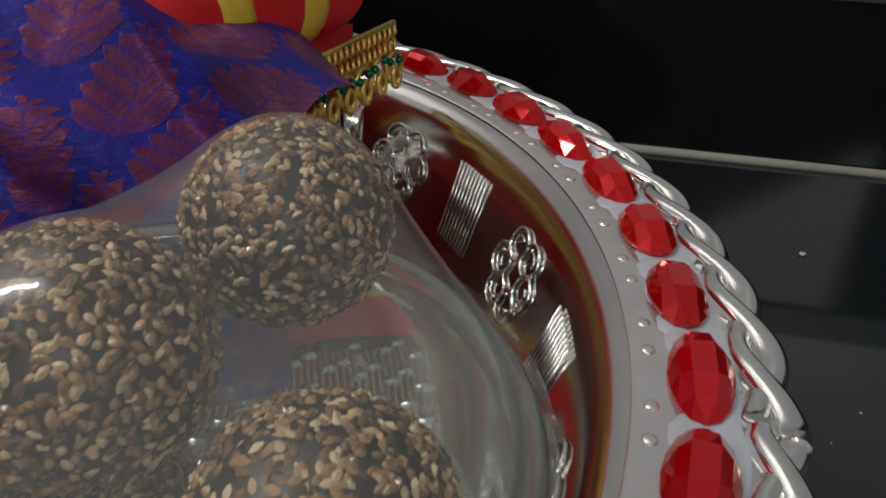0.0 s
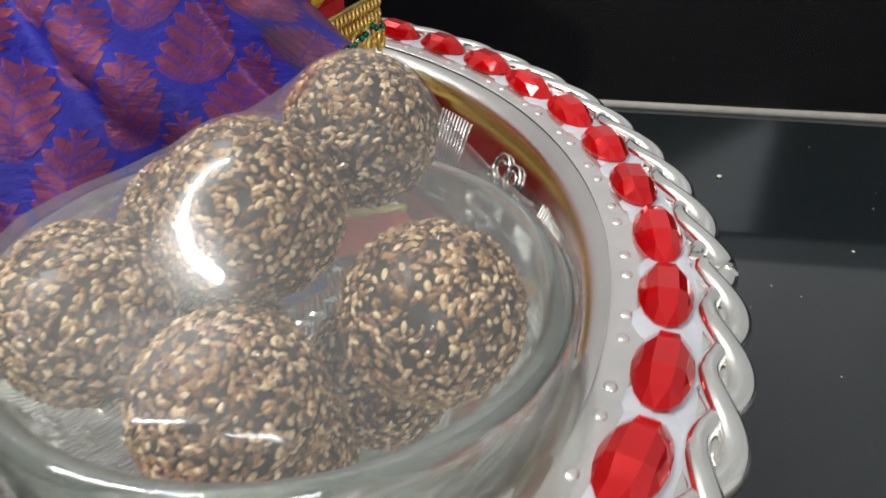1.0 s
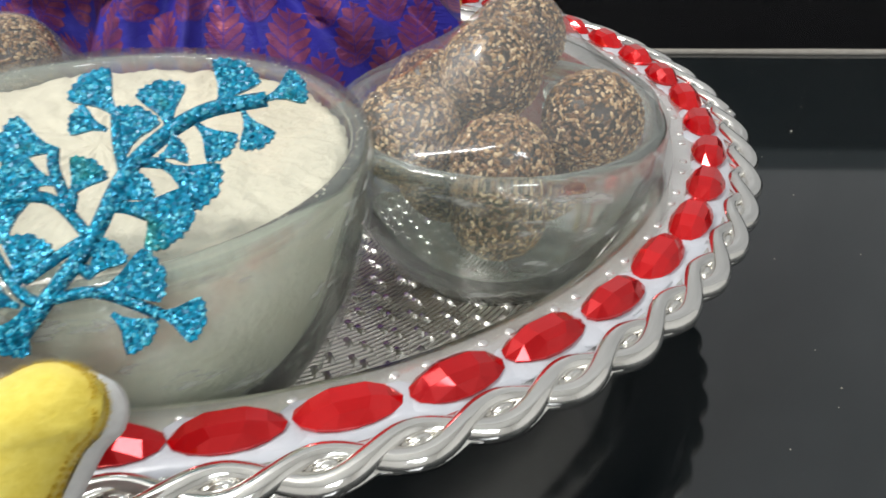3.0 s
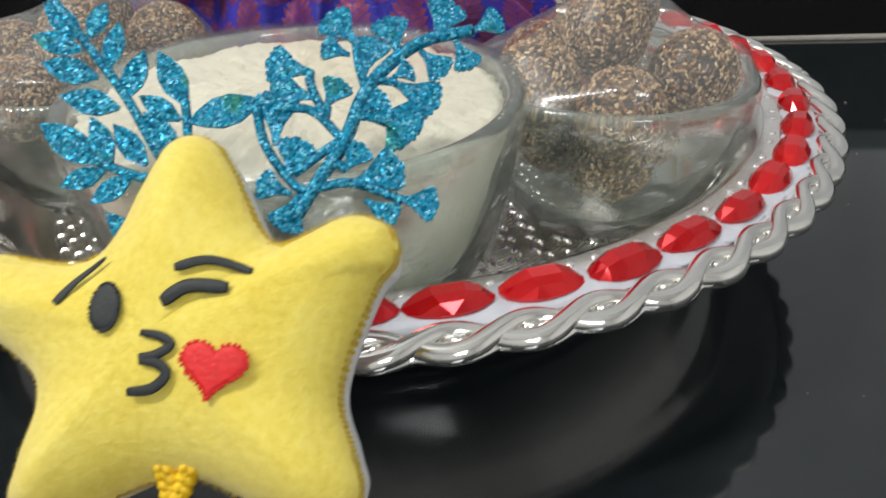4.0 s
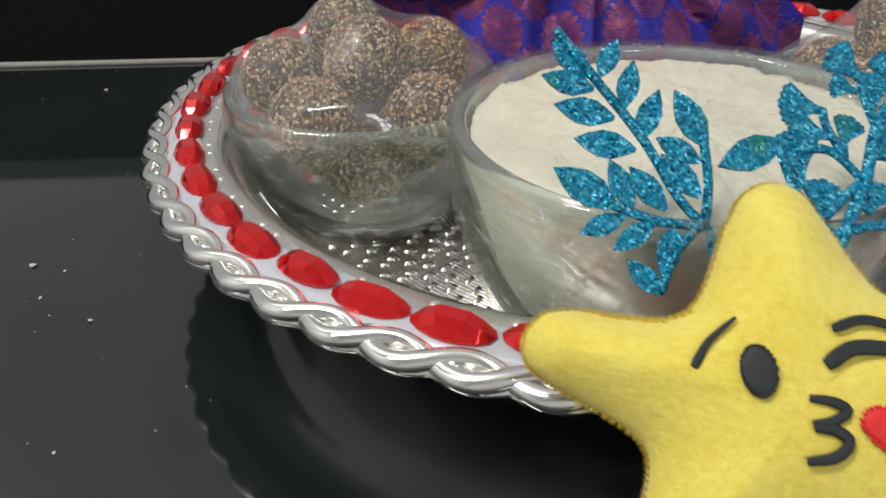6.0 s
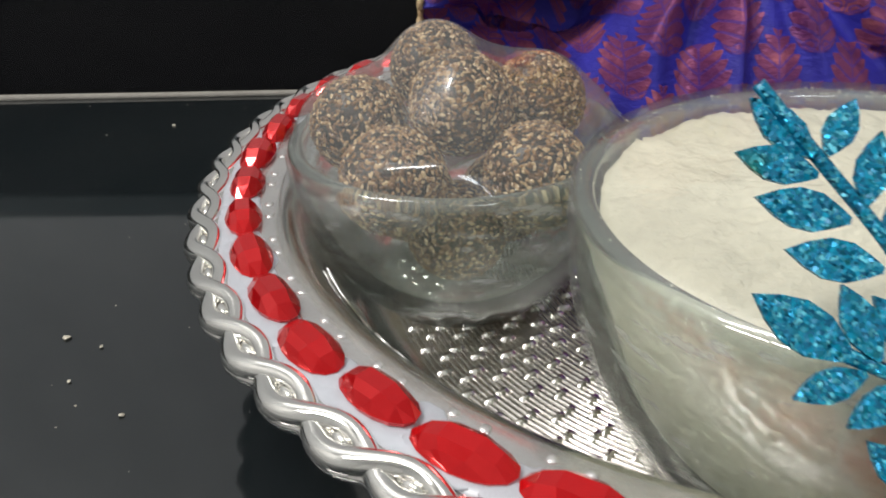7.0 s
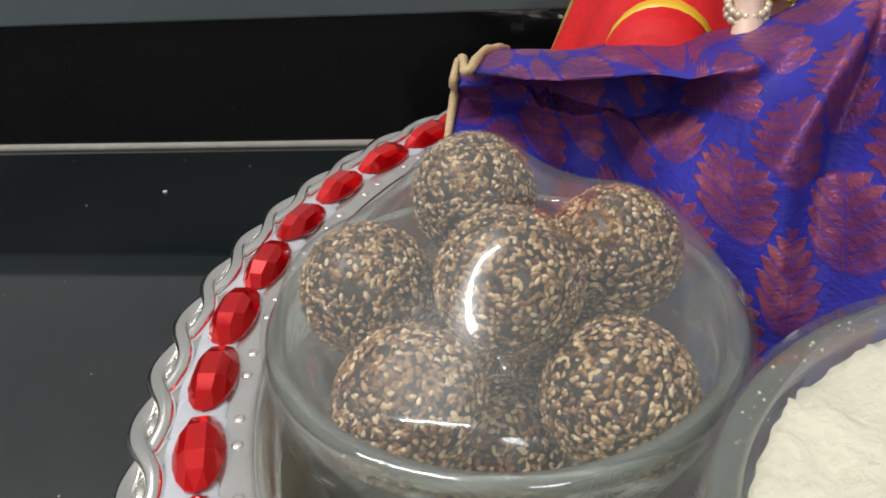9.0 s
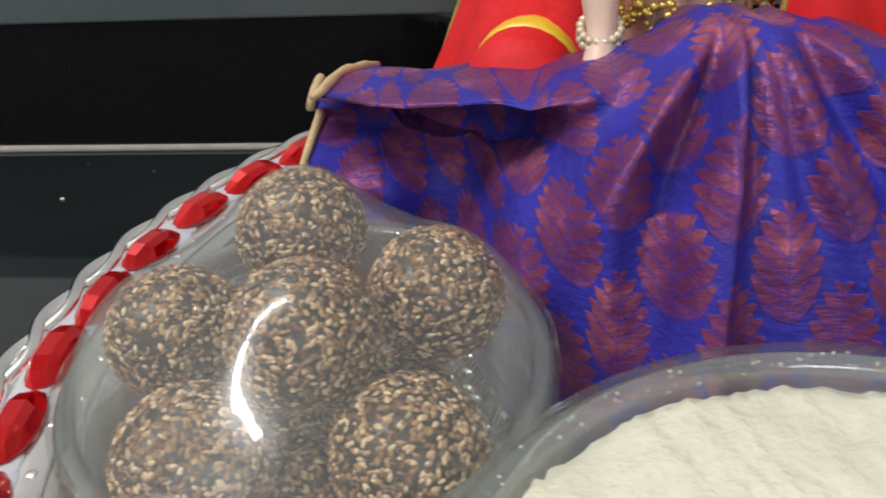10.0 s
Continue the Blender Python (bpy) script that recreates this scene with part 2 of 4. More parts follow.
M_GRANITE = granite()
M_STRIP = plain("black_tile", (0.006, 0.006, 0.007), 0.08, scale=30, bump=0.02, spec=0.3)
M_TILE = plain("pale_tile", (0.54, 0.55, 0.56), 0.3, scale=25, bump=0.03)
M_UPPER = plain("grey_green_tile", (0.09, 0.11, 0.115), 0.35, scale=25, bump=0.03)
M_GROUT = plain("pale_grout", (0.3, 0.28, 0.25), 0.8, scale=300)
M_WALL = plain("beige_wall_paint", (0.7, 0.7, 0.69), 0.8, scale=8)
M_CEIL = plain("white_ceiling_paint", (0.8, 0.8, 0.78), 0.9, scale=8)
M_SILVER = silver("silvered_tray", (0.86, 0.84, 0.81), 0.15, 160.0, 0.04)
M_WEAVE = silver("pressed_silver_floor", (0.86, 0.83, 0.79), 0.23, 160.0, 0.04)
M_BRAID = silver("silvered_braid", (0.95, 0.93, 0.89), 0.1, 120.0, 0.03)
M_BAND = plain("pale_silver_band", (0.7, 0.685, 0.67), 0.22, 0.75, scale=150)
M_GLUE = plain("white_glue", (0.5, 0.52, 0.57), 0.25, scale=200, bump=0.2)
M_GEM = gem_red()
M_GLASS = clear_glass("bowl_glass", 0.07, (0.97, 0.995, 0.98))
# more milk here paints in the bright light that a clear rim gathers
M_LIP = clear_glass("green_glass_lip", 0.24, (0.94, 0.985, 0.96))
M_BROCADE = brocade()
M_RED = plain("red_velvet_cloth", (0.66, 0.005, 0.01), 0.7, scale=500, vary=0.2, bump=0.3)
M_SATIN = plain("yellow_satin_ribbon", (0.75, 0.52, 0.04), 0.3, scale=700, vary=0.1, bump=0.15)
M_GOLD = plain("gold_lace", (0.82, 0.56, 0.14), 0.32, 0.75, scale=900, vary=0.35, bump=0.4)
M_GREEN = plain("green_sequin", (0.0, 0.14, 0.08), 0.25, 0.6, scale=500)
M_SKIN = plain("doll_vinyl", (0.72, 0.5, 0.4), 0.45, scale=80, vary=0.04, bump=0.02)
M_PIPE = plain("pale_gold_cord", (0.55, 0.4, 0.22), 0.55, scale=1200, vary=0.3, bump=0.4)
M_PEARL = plain("pearl", (0.66, 0.55, 0.4), 0.2, 0.3, scale=300, vary=0.08, bump=0.02)
M_TAG = plain("white_felt", (0.75, 0.75, 0.73), 0.9, scale=500)
M_CRUMB = plain("pale_crumb", (0.6, 0.55, 0.45), 0.9, scale=900)
M_FILM = film("cling_film", 0.13, 0.045, even=True)
M_FILM2 = film("crumpled_film", 0.1, 0.04, True, (0.97, 0.985, 0.975))
M_FILM_THIN = film("thin_film", 0.03, 0.05)
M_CORE = plain("dark_jaggery", (0.022, 0.013, 0.009), 0.4, scale=400, vary=0.5, bump=0.5)
M_SEED = seeds_mat()
M_FLOUR = plain("pale_flour", (0.74, 0.7, 0.565), 0.95, scale=600, vary=0.09, bump=0.55, depth=0.0012)
M_PLUSH = plush()
M_PILE = soft_pile()
M_THREAD = plain("black_thread", (0.012, 0.016, 0.018), 0.6, scale=1200, bump=0.5, vary=0.4)
M_HEART = plain("red_thread", (0.7, 0.01, 0.012), 0.55, scale=1200, bump=0.8)
M_ROPE = plain("yellow_cord", (0.8, 0.5, 0.01), 0.5, scale=900, bump=0.4)
M_GLITTER = glitter()


# ---------------------------------------------------------------- mesh helpers
def mesh_from(name, bm, smooth=True):
    me = bpy.data.meshes.new(name)
    bm.to_mesh(me)
    bm.free()
    if smooth:
        me.shade_smooth()
    return me


def part(name, bm, material, parent, label="", smooth=True):
    me = bm if isinstance(bm, bpy.types.Mesh) else mesh_from(name, bm, smooth)
    if material and not me.materials:
        me.materials.append(material)
    ob = new(name, me)
    ob.parent = parent
    return tagged(ob, label)


def thing(name, at=(0, 0, 0), label="", category="", group="", kind=""):
    ob = new(name)
    ob.empty_display_size = 0.01
    ob.location = at
    return tagged(ob, label, category, group, kind)


def box(bm, lo, hi, bevel=0.0):
    r = bmesh.ops.create_cube(bm, size=1.0)
    c, s = [(a + b) / 2 for a, b in zip(lo, hi)], [b - a for a, b in zip(lo, hi)]
    bmesh.ops.transform(bm, matrix=Matrix.LocRotScale(c, None, s), verts=r["verts"])
    if bevel:
        bmesh.ops.bevel(bm, geom=list({e for v in r["verts"] for e in v.link_edges}), offset=bevel, segments=2, affect="EDGES")


def lathe(profile, seg=96, wobble=None, closed=False):
    """A turned form from (radius, height) pairs."""
    bm = bmesh.new()
    rings = []
    for k, (r, z) in enumerate(profile):
        ring = []
        for i in range(seg):
            a = 2 * math.pi * i / seg
            dr, dz = wobble(k, a) if wobble else (0, 0)
            ring.append(bm.verts.new(((r + dr) * math.cos(a), (r + dr) * math.sin(a), z + dz)))
        rings.append(ring)
    pairs = list(zip(rings, rings[1:])) + ([(rings[-1], rings[0])] if closed else [])
    for a, b in pairs:
        for i in range(seg):
            j = (i + 1) % seg
            bm.faces.new((a[i], a[j], b[j], b[i]))
    if not closed:
        for ring in (rings[0], rings[-1]):
            if profile[0 if ring is rings[0] else -1][0] < 0.02:
                bm.faces.new(ring)
    bmesh.ops.recalc_face_normals(bm, faces=bm.faces)
    return bm


def tube(bm, pts, radius, sides=10, closed=False, flat=1.0):
    """A round or flattened tube along points; radius a number or one per point."""
    n = len(pts)
    pts = [Vector(p) for p in pts]
    rad = radius if isinstance(radius, (list, tuple)) else [radius] * n
    rings, up = [], None
    for i, p in enumerate(pts):
        a = pts[(i - 1) % n] if closed or i else p
        b = pts[(i + 1) % n] if closed or i < n - 1 else p
        d = (b - a).normalized()
        if up is None:
            up = d.orthogonal().normalized() if abs(d.z) > 0.9 else Vector((0, 0, 1))
        side = d.cross(up).normalized()
        up = side.cross(d).normalized()
        rings.append([bm.verts.new(p + rad[i] * (math.cos(2 * math.pi * k / sides) * side + flat * math.sin(2 * math.pi * k / sides) * up)) for k in range(sides)])
    for i in range(n if closed else n - 1):
        a, b = rings[i], rings[(i + 1) % n]
        for k in range(sides):
            l = (k + 1) % sides
            bm.faces.new((a[k], a[l], b[l], b[k]))
    if not closed:
        bm.faces.new(rings[0][::-1])
        bm.faces.new(rings[-1])
    return bm


def spline(pts, n):
    """n points on a smooth curve through pts."""
    p = [Vector(q) for q in pts]
    p = [2 * p[0] - p[1]] + p + [2 * p[-1] - p[-2]]
    out = []
    for i in range(n):
        u = i / (n - 1) * (len(p) - 3)
        k = min(int(u), len(p) - 4)
        t = u - k
        a, b, c, d = p[k:k + 4]
        out.append(0.5 * (2 * b + (c - a) * t + (2 * a - 5 * b + 4 * c - d) * t * t + (3 * b - a - 3 * c + d) * t ** 3))
    return out


# ---------------------------------------------------------------- the setting
def slab(name, lo, hi, material, label, category, bevel=0.0):
    bm = bmesh.new()
    box(bm, lo, hi, bevel)
    ob = new(name, mesh_from(name, bm, False))
    ob.data.materials.append(material)
    return tagged(ob, label, category, kind="structure")


WALL_Y = 0.165
slab("counter_top", (-1.5, -0.42, -0.03), (1.5, WALL_Y, 0.0), M_GRANITE, "polished black granite counter top with dust", "counter", 0.003)
slab("counter_front", (-1.5, -0.38, -0.85), (1.5, -0.34, -0.032), M_WALL, "plain beige counter front below the granite", "counter")
slab("wall_skirting", (-1.5, WALL_Y, -0.03), (1.5, WALL_Y + 0.02, 0.0515), M_STRIP, "glossy black skirting strip behind the counter", "wall")
slab("wall_ledge", (-1.5, WALL_Y - 0.0015, 0.0515), (1.5, WALL_Y + 0.02, 0.064), M_UPPER, "grey-green ledge above a black strip", "wall", 0.0008)
slab("wall_north", (-1.5, WALL_Y, 0.064), (1.5, WALL_Y + 0.05, 1.85), M_TILE, "pale tiled wall above a grey-green ledge", "wall")
slab("wall_south", (-1.5, -1.8, -0.85), (1.5, -1.72, 1.85), M_WALL, "plain beige painted wall", "wall")
slab("wall_east", (1.5, -1.8, -0.85), (1.58, 0.3, 1.85), M_WALL, "plain beige painted wall", "wall")
slab("wall_west", (-1.58, -1.8, -0.85), (-1.5, 0.3, 1.85), M_WALL, "plain beige painted wall", "wall")
slab("ceiling", (-1.58, -1.8, 1.85), (1.58, 0.3, 1.93), M_CEIL, "plain white ceiling", "ceiling")
slab("floor", (-1.58, -1.8, -0.9), (1.58, 0.3, -0.85), M_WALL, "plain pale floor", "floor")
bm = bmesh.new()
tube(bm, [(-1.5 + 0.05 * i, WALL_Y - 0.0008, 0.0006) for i in range(61)], [0.0017 + 0.0004 * noise.noise(Vector((i * 0.7, 0, 0))) for i in range(61)], 8)
ob = new("trim", mesh_from("trim", bm))
ob.data.materials.append(M_GROUT)
tagged(ob, "pale grout bead along the foot of the wall", "trim", kind="structure")


# ---------------------------------------------------------------- the tray
TRAY_R, GEM_Z = 0.135, 0.0385
tray = thing("tray", (0, 0, 0), "round silver tray with braided rim and glued red gems", "tray")
prof = [(0.0, 0.0052), (0.05, 0.0052), (0.1, 0.0052), (0.106, 0.007), (0.1105, 0.012), (0.118, 0.028), (0.1215, 0.0345), (0.1245, 0.0372), (0.127, 0.0378),
        (0.139, 0.0372), (0.1445, 0.0362), (0.1446, 0.0346), (0.139, 0.0352), (0.128, 0.0352), (0.1258, 0.0335), (0.1238, 0.027), (0.1195, 0.0175), (0.1145, 0.0095), (0.109, 0.004), (0.104, 0.0003), (0.1, 0.0), (0.096, 0.0026), (0.05, 0.003), (0.0, 0.003)]
part("body", lathe([(max(r, 0.0004), z) for r, z in prof], 192), M_SILVER, tray)
part("band", lathe([(0.1262, 0.0379), (0.1268, 0.0384), (0.1385, 0.0381), (0.139, 0.0375)], 192), M_BAND, tray, "pale silver flat band")
part("rim_plate", lathe([(0.1385, 0.0374), (0.1415, 0.0378), (0.1445, 0.0372), (0.1462, 0.0360), (0.1460, 0.0348), (0.1425, 0.0348), (0.1385, 0.0354)], 600,
     lambda k, a: (0.0022 * abs(math.cos(30 * a)) * (3 <= k <= 4), 0)), M_BRAID, tray, "scalloped silver edge")


def braid_point(a, q, lift):
    """A place on the braid, which falls away towards the outside."""
    r = 0.1438 + 0.0024 * math.cos(q)
    return (r * math.cos(a), r * math.sin(a), 0.0381 - 0.34 * (r - 0.1412) + lift)


for ph in (0, math.pi):
    bm = bmesh.new()
    pts, wide = [], []
    for i in range(30 * 20):
        a = 2 * math.pi * i / (30 * 20)
        q = 30 * a + ph
        pts.append(braid_point(a, q, 0.0005 * math.sin(q)))
        wide.append(0.0021 + 0.0003 * math.cos(q))
    tube(bm, pts, wide, 12, True, flat=0.9)
    part("braid_strand", bm, M_BRAID, tray, "bright silver braided edge")
bm = bmesh.new()
bmesh.ops.create_uvsphere(bm, u_segments=14, v_segments=8, radius=1.0)
EYE = mesh_from("braid_eye", bm)
EYE.materials.append(M_BRAID)
for k in range(60):
    a = math.pi * k / 30
    ob = part("braid_eye", EYE, None, tray)
    ob.matrix_basis = Matrix.Translation((0.1437 * math.cos(a), 0.1437 * math.sin(a), 0.0372)) @ Matrix.Rotation(a, 4, "Z") @ Matrix.Diagonal((0.0009, 0.0022, 0.0012, 1))


def gem_mesh(length, width, height):
    """A pointed oval stone: a four-cornered table, kite and triangle facets, and a thin girdle."""
    bm = bmesh.new()

    def ring(f, z, n, off=0.0):
        out = []
        for i in range(n):
            a = 2 * math.pi * (i + off) / n
            c, s = math.cos(a), math.sin(a)
            out.append(bm.verts.new((f * length / 2 * math.copysign(abs(c) ** 1.12, c), f * width / 2 * math.copysign(abs(s) ** 0.92, s), z)))
        return out
    r0, r1, r2, r3 = ring(0.95, 0, 16), ring(1.0, height * 0.22, 16), ring(0.74, height * 0.72, 8, 0.5), ring(0.5, height, 4, 0.5)
    bm.faces.new(r0[::-1])
    for i in range(16):
        bm.faces.new((r0[i], r0[(i + 1) % 16], r1[(i + 1) % 16], r1[i]))
    for i in range(8):
        k = 2 * i
        bm.faces.new((r1[k], r1[k + 1], r2[i]))
        bm.faces.new((r1[k + 1], r1[(k + 2) % 16], r2[i]))
        bm.faces.new((r1[(k + 2) % 16], r2[(i + 1) % 8], r2[i]))
    for i in range(4):
        a, b, c = r2[2 * i], r2[2 * i + 1], r2[(2 * i + 2) % 8]
        bm.faces.new((a, b, r3[i]))
        bm.faces.new((b, c, r3[(i + 1) % 4], r3[i]))
    bm.faces.new(r3)
    bmesh.ops.recalc_face_normals(bm, faces=bm.faces)
    me = mesh_from("gem", bm, False)
    me.materials.append(M_GEM)
    return me


GEM = gem_mesh(0.0183, 0.0088, 0.0042)
angles = [-77.6 + 8.03 * i for i in range(18)] + [-117.0 - 7.82 * i for i in range(14)] + [-109.1 + 7.9 * i for i in range(4)] + [66.9 + 7.75 * i for i in range(10)]
rng = random.Random(3)
part("glue_bead", lathe([(0.1316, 0.0379), (0.1330, 0.0384), (0.1370, 0.0387), (0.1398, 0.0385), (0.1408, 0.0376)], 240,
     lambda k, a: (0.0006 * noise.noise(Vector((math.cos(a) * 22, math.sin(a) * 22, k))), 0.00015 * noise.noise(Vector((math.cos(a) * 40, math.sin(a) * 40, k + 9))))), M_GLUE, tray, "dried pale glue under the gems")
bm = bmesh.new()
bmesh.ops.create_uvsphere(bm, u_segments=10, v_segments=6, radius=1.0)
DAB = mesh_from("glue_dab", bm)
DAB.materials.append(M_GLUE)
for k, d in enumerate(angles):
    a = radians(d)
    r = TRAY_R + rng.uniform(-0.0006, 0.0006)
    ob = part("gem", GEM, None, tray)
    ob.matrix_basis = pose(r * math.cos(a), r * math.sin(a), GEM_Z, rng.uniform(-5, 5), rng.uniform(-4, 4), d + 90 + rng.uniform(-3, 3))
    ob.scale = (rng.uniform(0.96, 1.03), rng.uniform(0.95, 1.05), 1)
    for q in (-0.35, 0.05, 0.42):
        b2 = a + radians(8 * q)
        rr = r + rng.uniform(-0.001, 0.0016)
        dab = part("glue_dab", DAB, None, tray)
        dab.matrix_basis = Matrix.Translation((rr * math.cos(b2), rr * math.sin(b2), 0.0382)) @ Matrix.Rotation(b2, 4, "Z") @ Matrix.Diagonal((rng.uniform(0.0035, 0.0052), rng.uniform(0.004, 0.006), 0.0009, 1))

bm = bmesh.new()
bmesh.ops.create_uvsphere(bm, u_segments=12, v_segments=6, radius=1.0)
STUD = mesh_from("stud", bm)
STUD.materials.append(M_BAND)
for k in range(92):
    a = 2 * math.pi * (k + 0.3 * (k % 2)) / 92
    ob = part("stud", STUD, None, tray)
    ob.matrix_basis = Matrix.Translation((0.1288 * math.cos(a), 0.1288 * math.sin(a), 0.0383)) @ Matrix.Diagonal((0.0011, 0.0011, 0.0005, 1))

# the woven relief of the tray's floor
weave = bmesh.new()
for row in range(13):
    r = 0.018 + 0.0064 * row
    n = 2 * max(4, int(math.pi * r / 0.0046))
    for i in range(n):
        a = 2 * math.pi * i / n
        c, s = math.cos(a), math.sin(a)
        v = []
        for u, w, h in ((-1, -1, 0), (1, -1, 0), (1, 1, 0), (-1, 1, 0), (-0.7, -0.45, 1), (0.7, -0.45, 1), (0.7, 0.45, 1), (-0.7, 0.45, 1)):
            x, y = r + 0.0032 * (i % 2) + u * 0.0021, w * 0.0010
            v.append(weave.verts.new((x * c - y * s, x * s + y * c, 0.0051 + h * 0.0010)))
        for f in ((4, 5, 6, 7), (0, 1, 5, 4), (1, 2, 6, 5), (2, 3, 7, 6), (3, 0, 4, 7)):
            weave.faces.new([v[q] for q in f])
for k in range(64):
    bm = bmesh.new()
    rr = 0.015 + 0.0014 * k
    n = 60 + 2 * k
    tube(bm, [(rr * math.cos(2 * math.pi * i / n), rr * math.sin(2 * math.pi * i / n), 0.0052) for i in range(n)], 0.00042, 5, True)
    part("ridge_ring", bm, M_WEAVE, tray)
tagged(part("weave", weave, M_WEAVE, tray, "raised basket weave pattern"), kind="stuff")


# ---------------------------------------------------------------- bowls
def bowl_profile(R, z0, z1, rb, t):
    """Outer wall up, over the rounded lip and down the inside."""
    h = z1 - z0
    outer = [(0.0004, z0 + 0.001), (rb * 0.8, z0 + 0.001), (rb, z0)]
    for k in range(1, 11):
        u = k / 10
        outer.append((rb + (R - 0.0006 - rb) * (1 - (1 - u) ** 1.9), z0 + 0.001 + (h - 0.0055) * u ** 1.25))
    lip = [(R - 0.0019 + 0.0019 * math.cos(q), z1 - 0.0019 + 0.0019 * math.sin(q)) for q in [math.pi * (k / 9 - 0.1) for k in range(11)]]
    inner = []
    for k in range(10, -1, -1):
        u = k / 10
        inner.append((rb + (R - 0.0006 - rb) * (1 - (1 - u) ** 1.9) - t, z0 + 0.0052 + (h - 0.0097) * u ** 1.25))
    return outer + lip + inner + [(0.0004, z0 + 0.0052)]


def seed_geometry(bm, centre, radius, count, rg, size):
    """Flat teardrop seeds laid on a ball."""
    for k in range(count):
        z = 1 - 2 * (k + 0.5) / count
        a = k * 2.399963 + rg.uniform(-0.25, 0.25)
        z = max(-1, min(1, z + rg.uniform(-0.03, 0.03)))
        q = math.sqrt(max(0, 1 - z * z))
        n = Vector((q * math.cos(a), q * math.sin(a), z))
        t1 = n.orthogonal().normalized()
        t1.rotate(Matrix.Rotation(rg.uniform(0, 6.28), 3, n))
        t2 = n.cross(t1)
        L, Wd = size * rg.uniform(0.75, 1.2), size * rg.uniform(0.5, 0.68)
        n2 = (n + 0.35 * rg.uniform(-1, 1) * t1 + 0.3 * rg.uniform(-1, 1) * t2).normalized()
        p = Vector(centre) + n * (radius + rg.uniform(-0.0003, 0.0002))
        ring = [bm.verts.new(p + t1 * L * 0.5 * cx + t2 * Wd * 0.5 * cy) for cx, cy in ((1, 0), (0.5, 0.75), (-0.3, 1), (-0.95, 0.4), (-0.95, -0.4), (-0.3, -1), (0.5, -0.75))]
        top = bm.verts.new(p + n2 * size * 0.27 - t1 * L * 0.08)
        for i in range(7):
            bm.faces.new((ring[i], ring[(i + 1) % 7], top))


BALL_R = 0.0122


def laddoo_meshes(seed):
    rg = random.Random(seed)
    core = bmesh.new()
    bmesh.ops.create_icosphere(core, subdivisions=3, radius=BALL_R)
    for v in core.verts:
        v.co *= 1 + 0.035 * noise.noise(v.co * 130 + Vector((seed, 0, 0)))
    seeds = bmesh.new()
    seed_geometry(seeds, (0, 0, 0), BALL_R * 1.0, 2500, rg, 0.00145)
    a, b = mesh_from("core", core), mesh_from("seeds", seeds, False)
    a.materials.append(M_CORE)
    b.materials.append(M_SEED)
    return a, b


LADDOO = [laddoo_meshes(s) for s in (1, 2, 3)]


def laddoo(at, k):
    t = thing("laddoo", at, "dark round sesame seed sweet in a glass bowl", "sweet", "sesame balls")
    core, seeds = LADDOO[k % 3]
    part("core", core, None, t, "dark sticky jaggery")
    tagged(part("seeds", seeds, None, t, "brown and cream sesame seeds"), kind="stuff")
    t.rotation_euler = (k * 1.3, k * 0.7, k * 2.1)
    return t


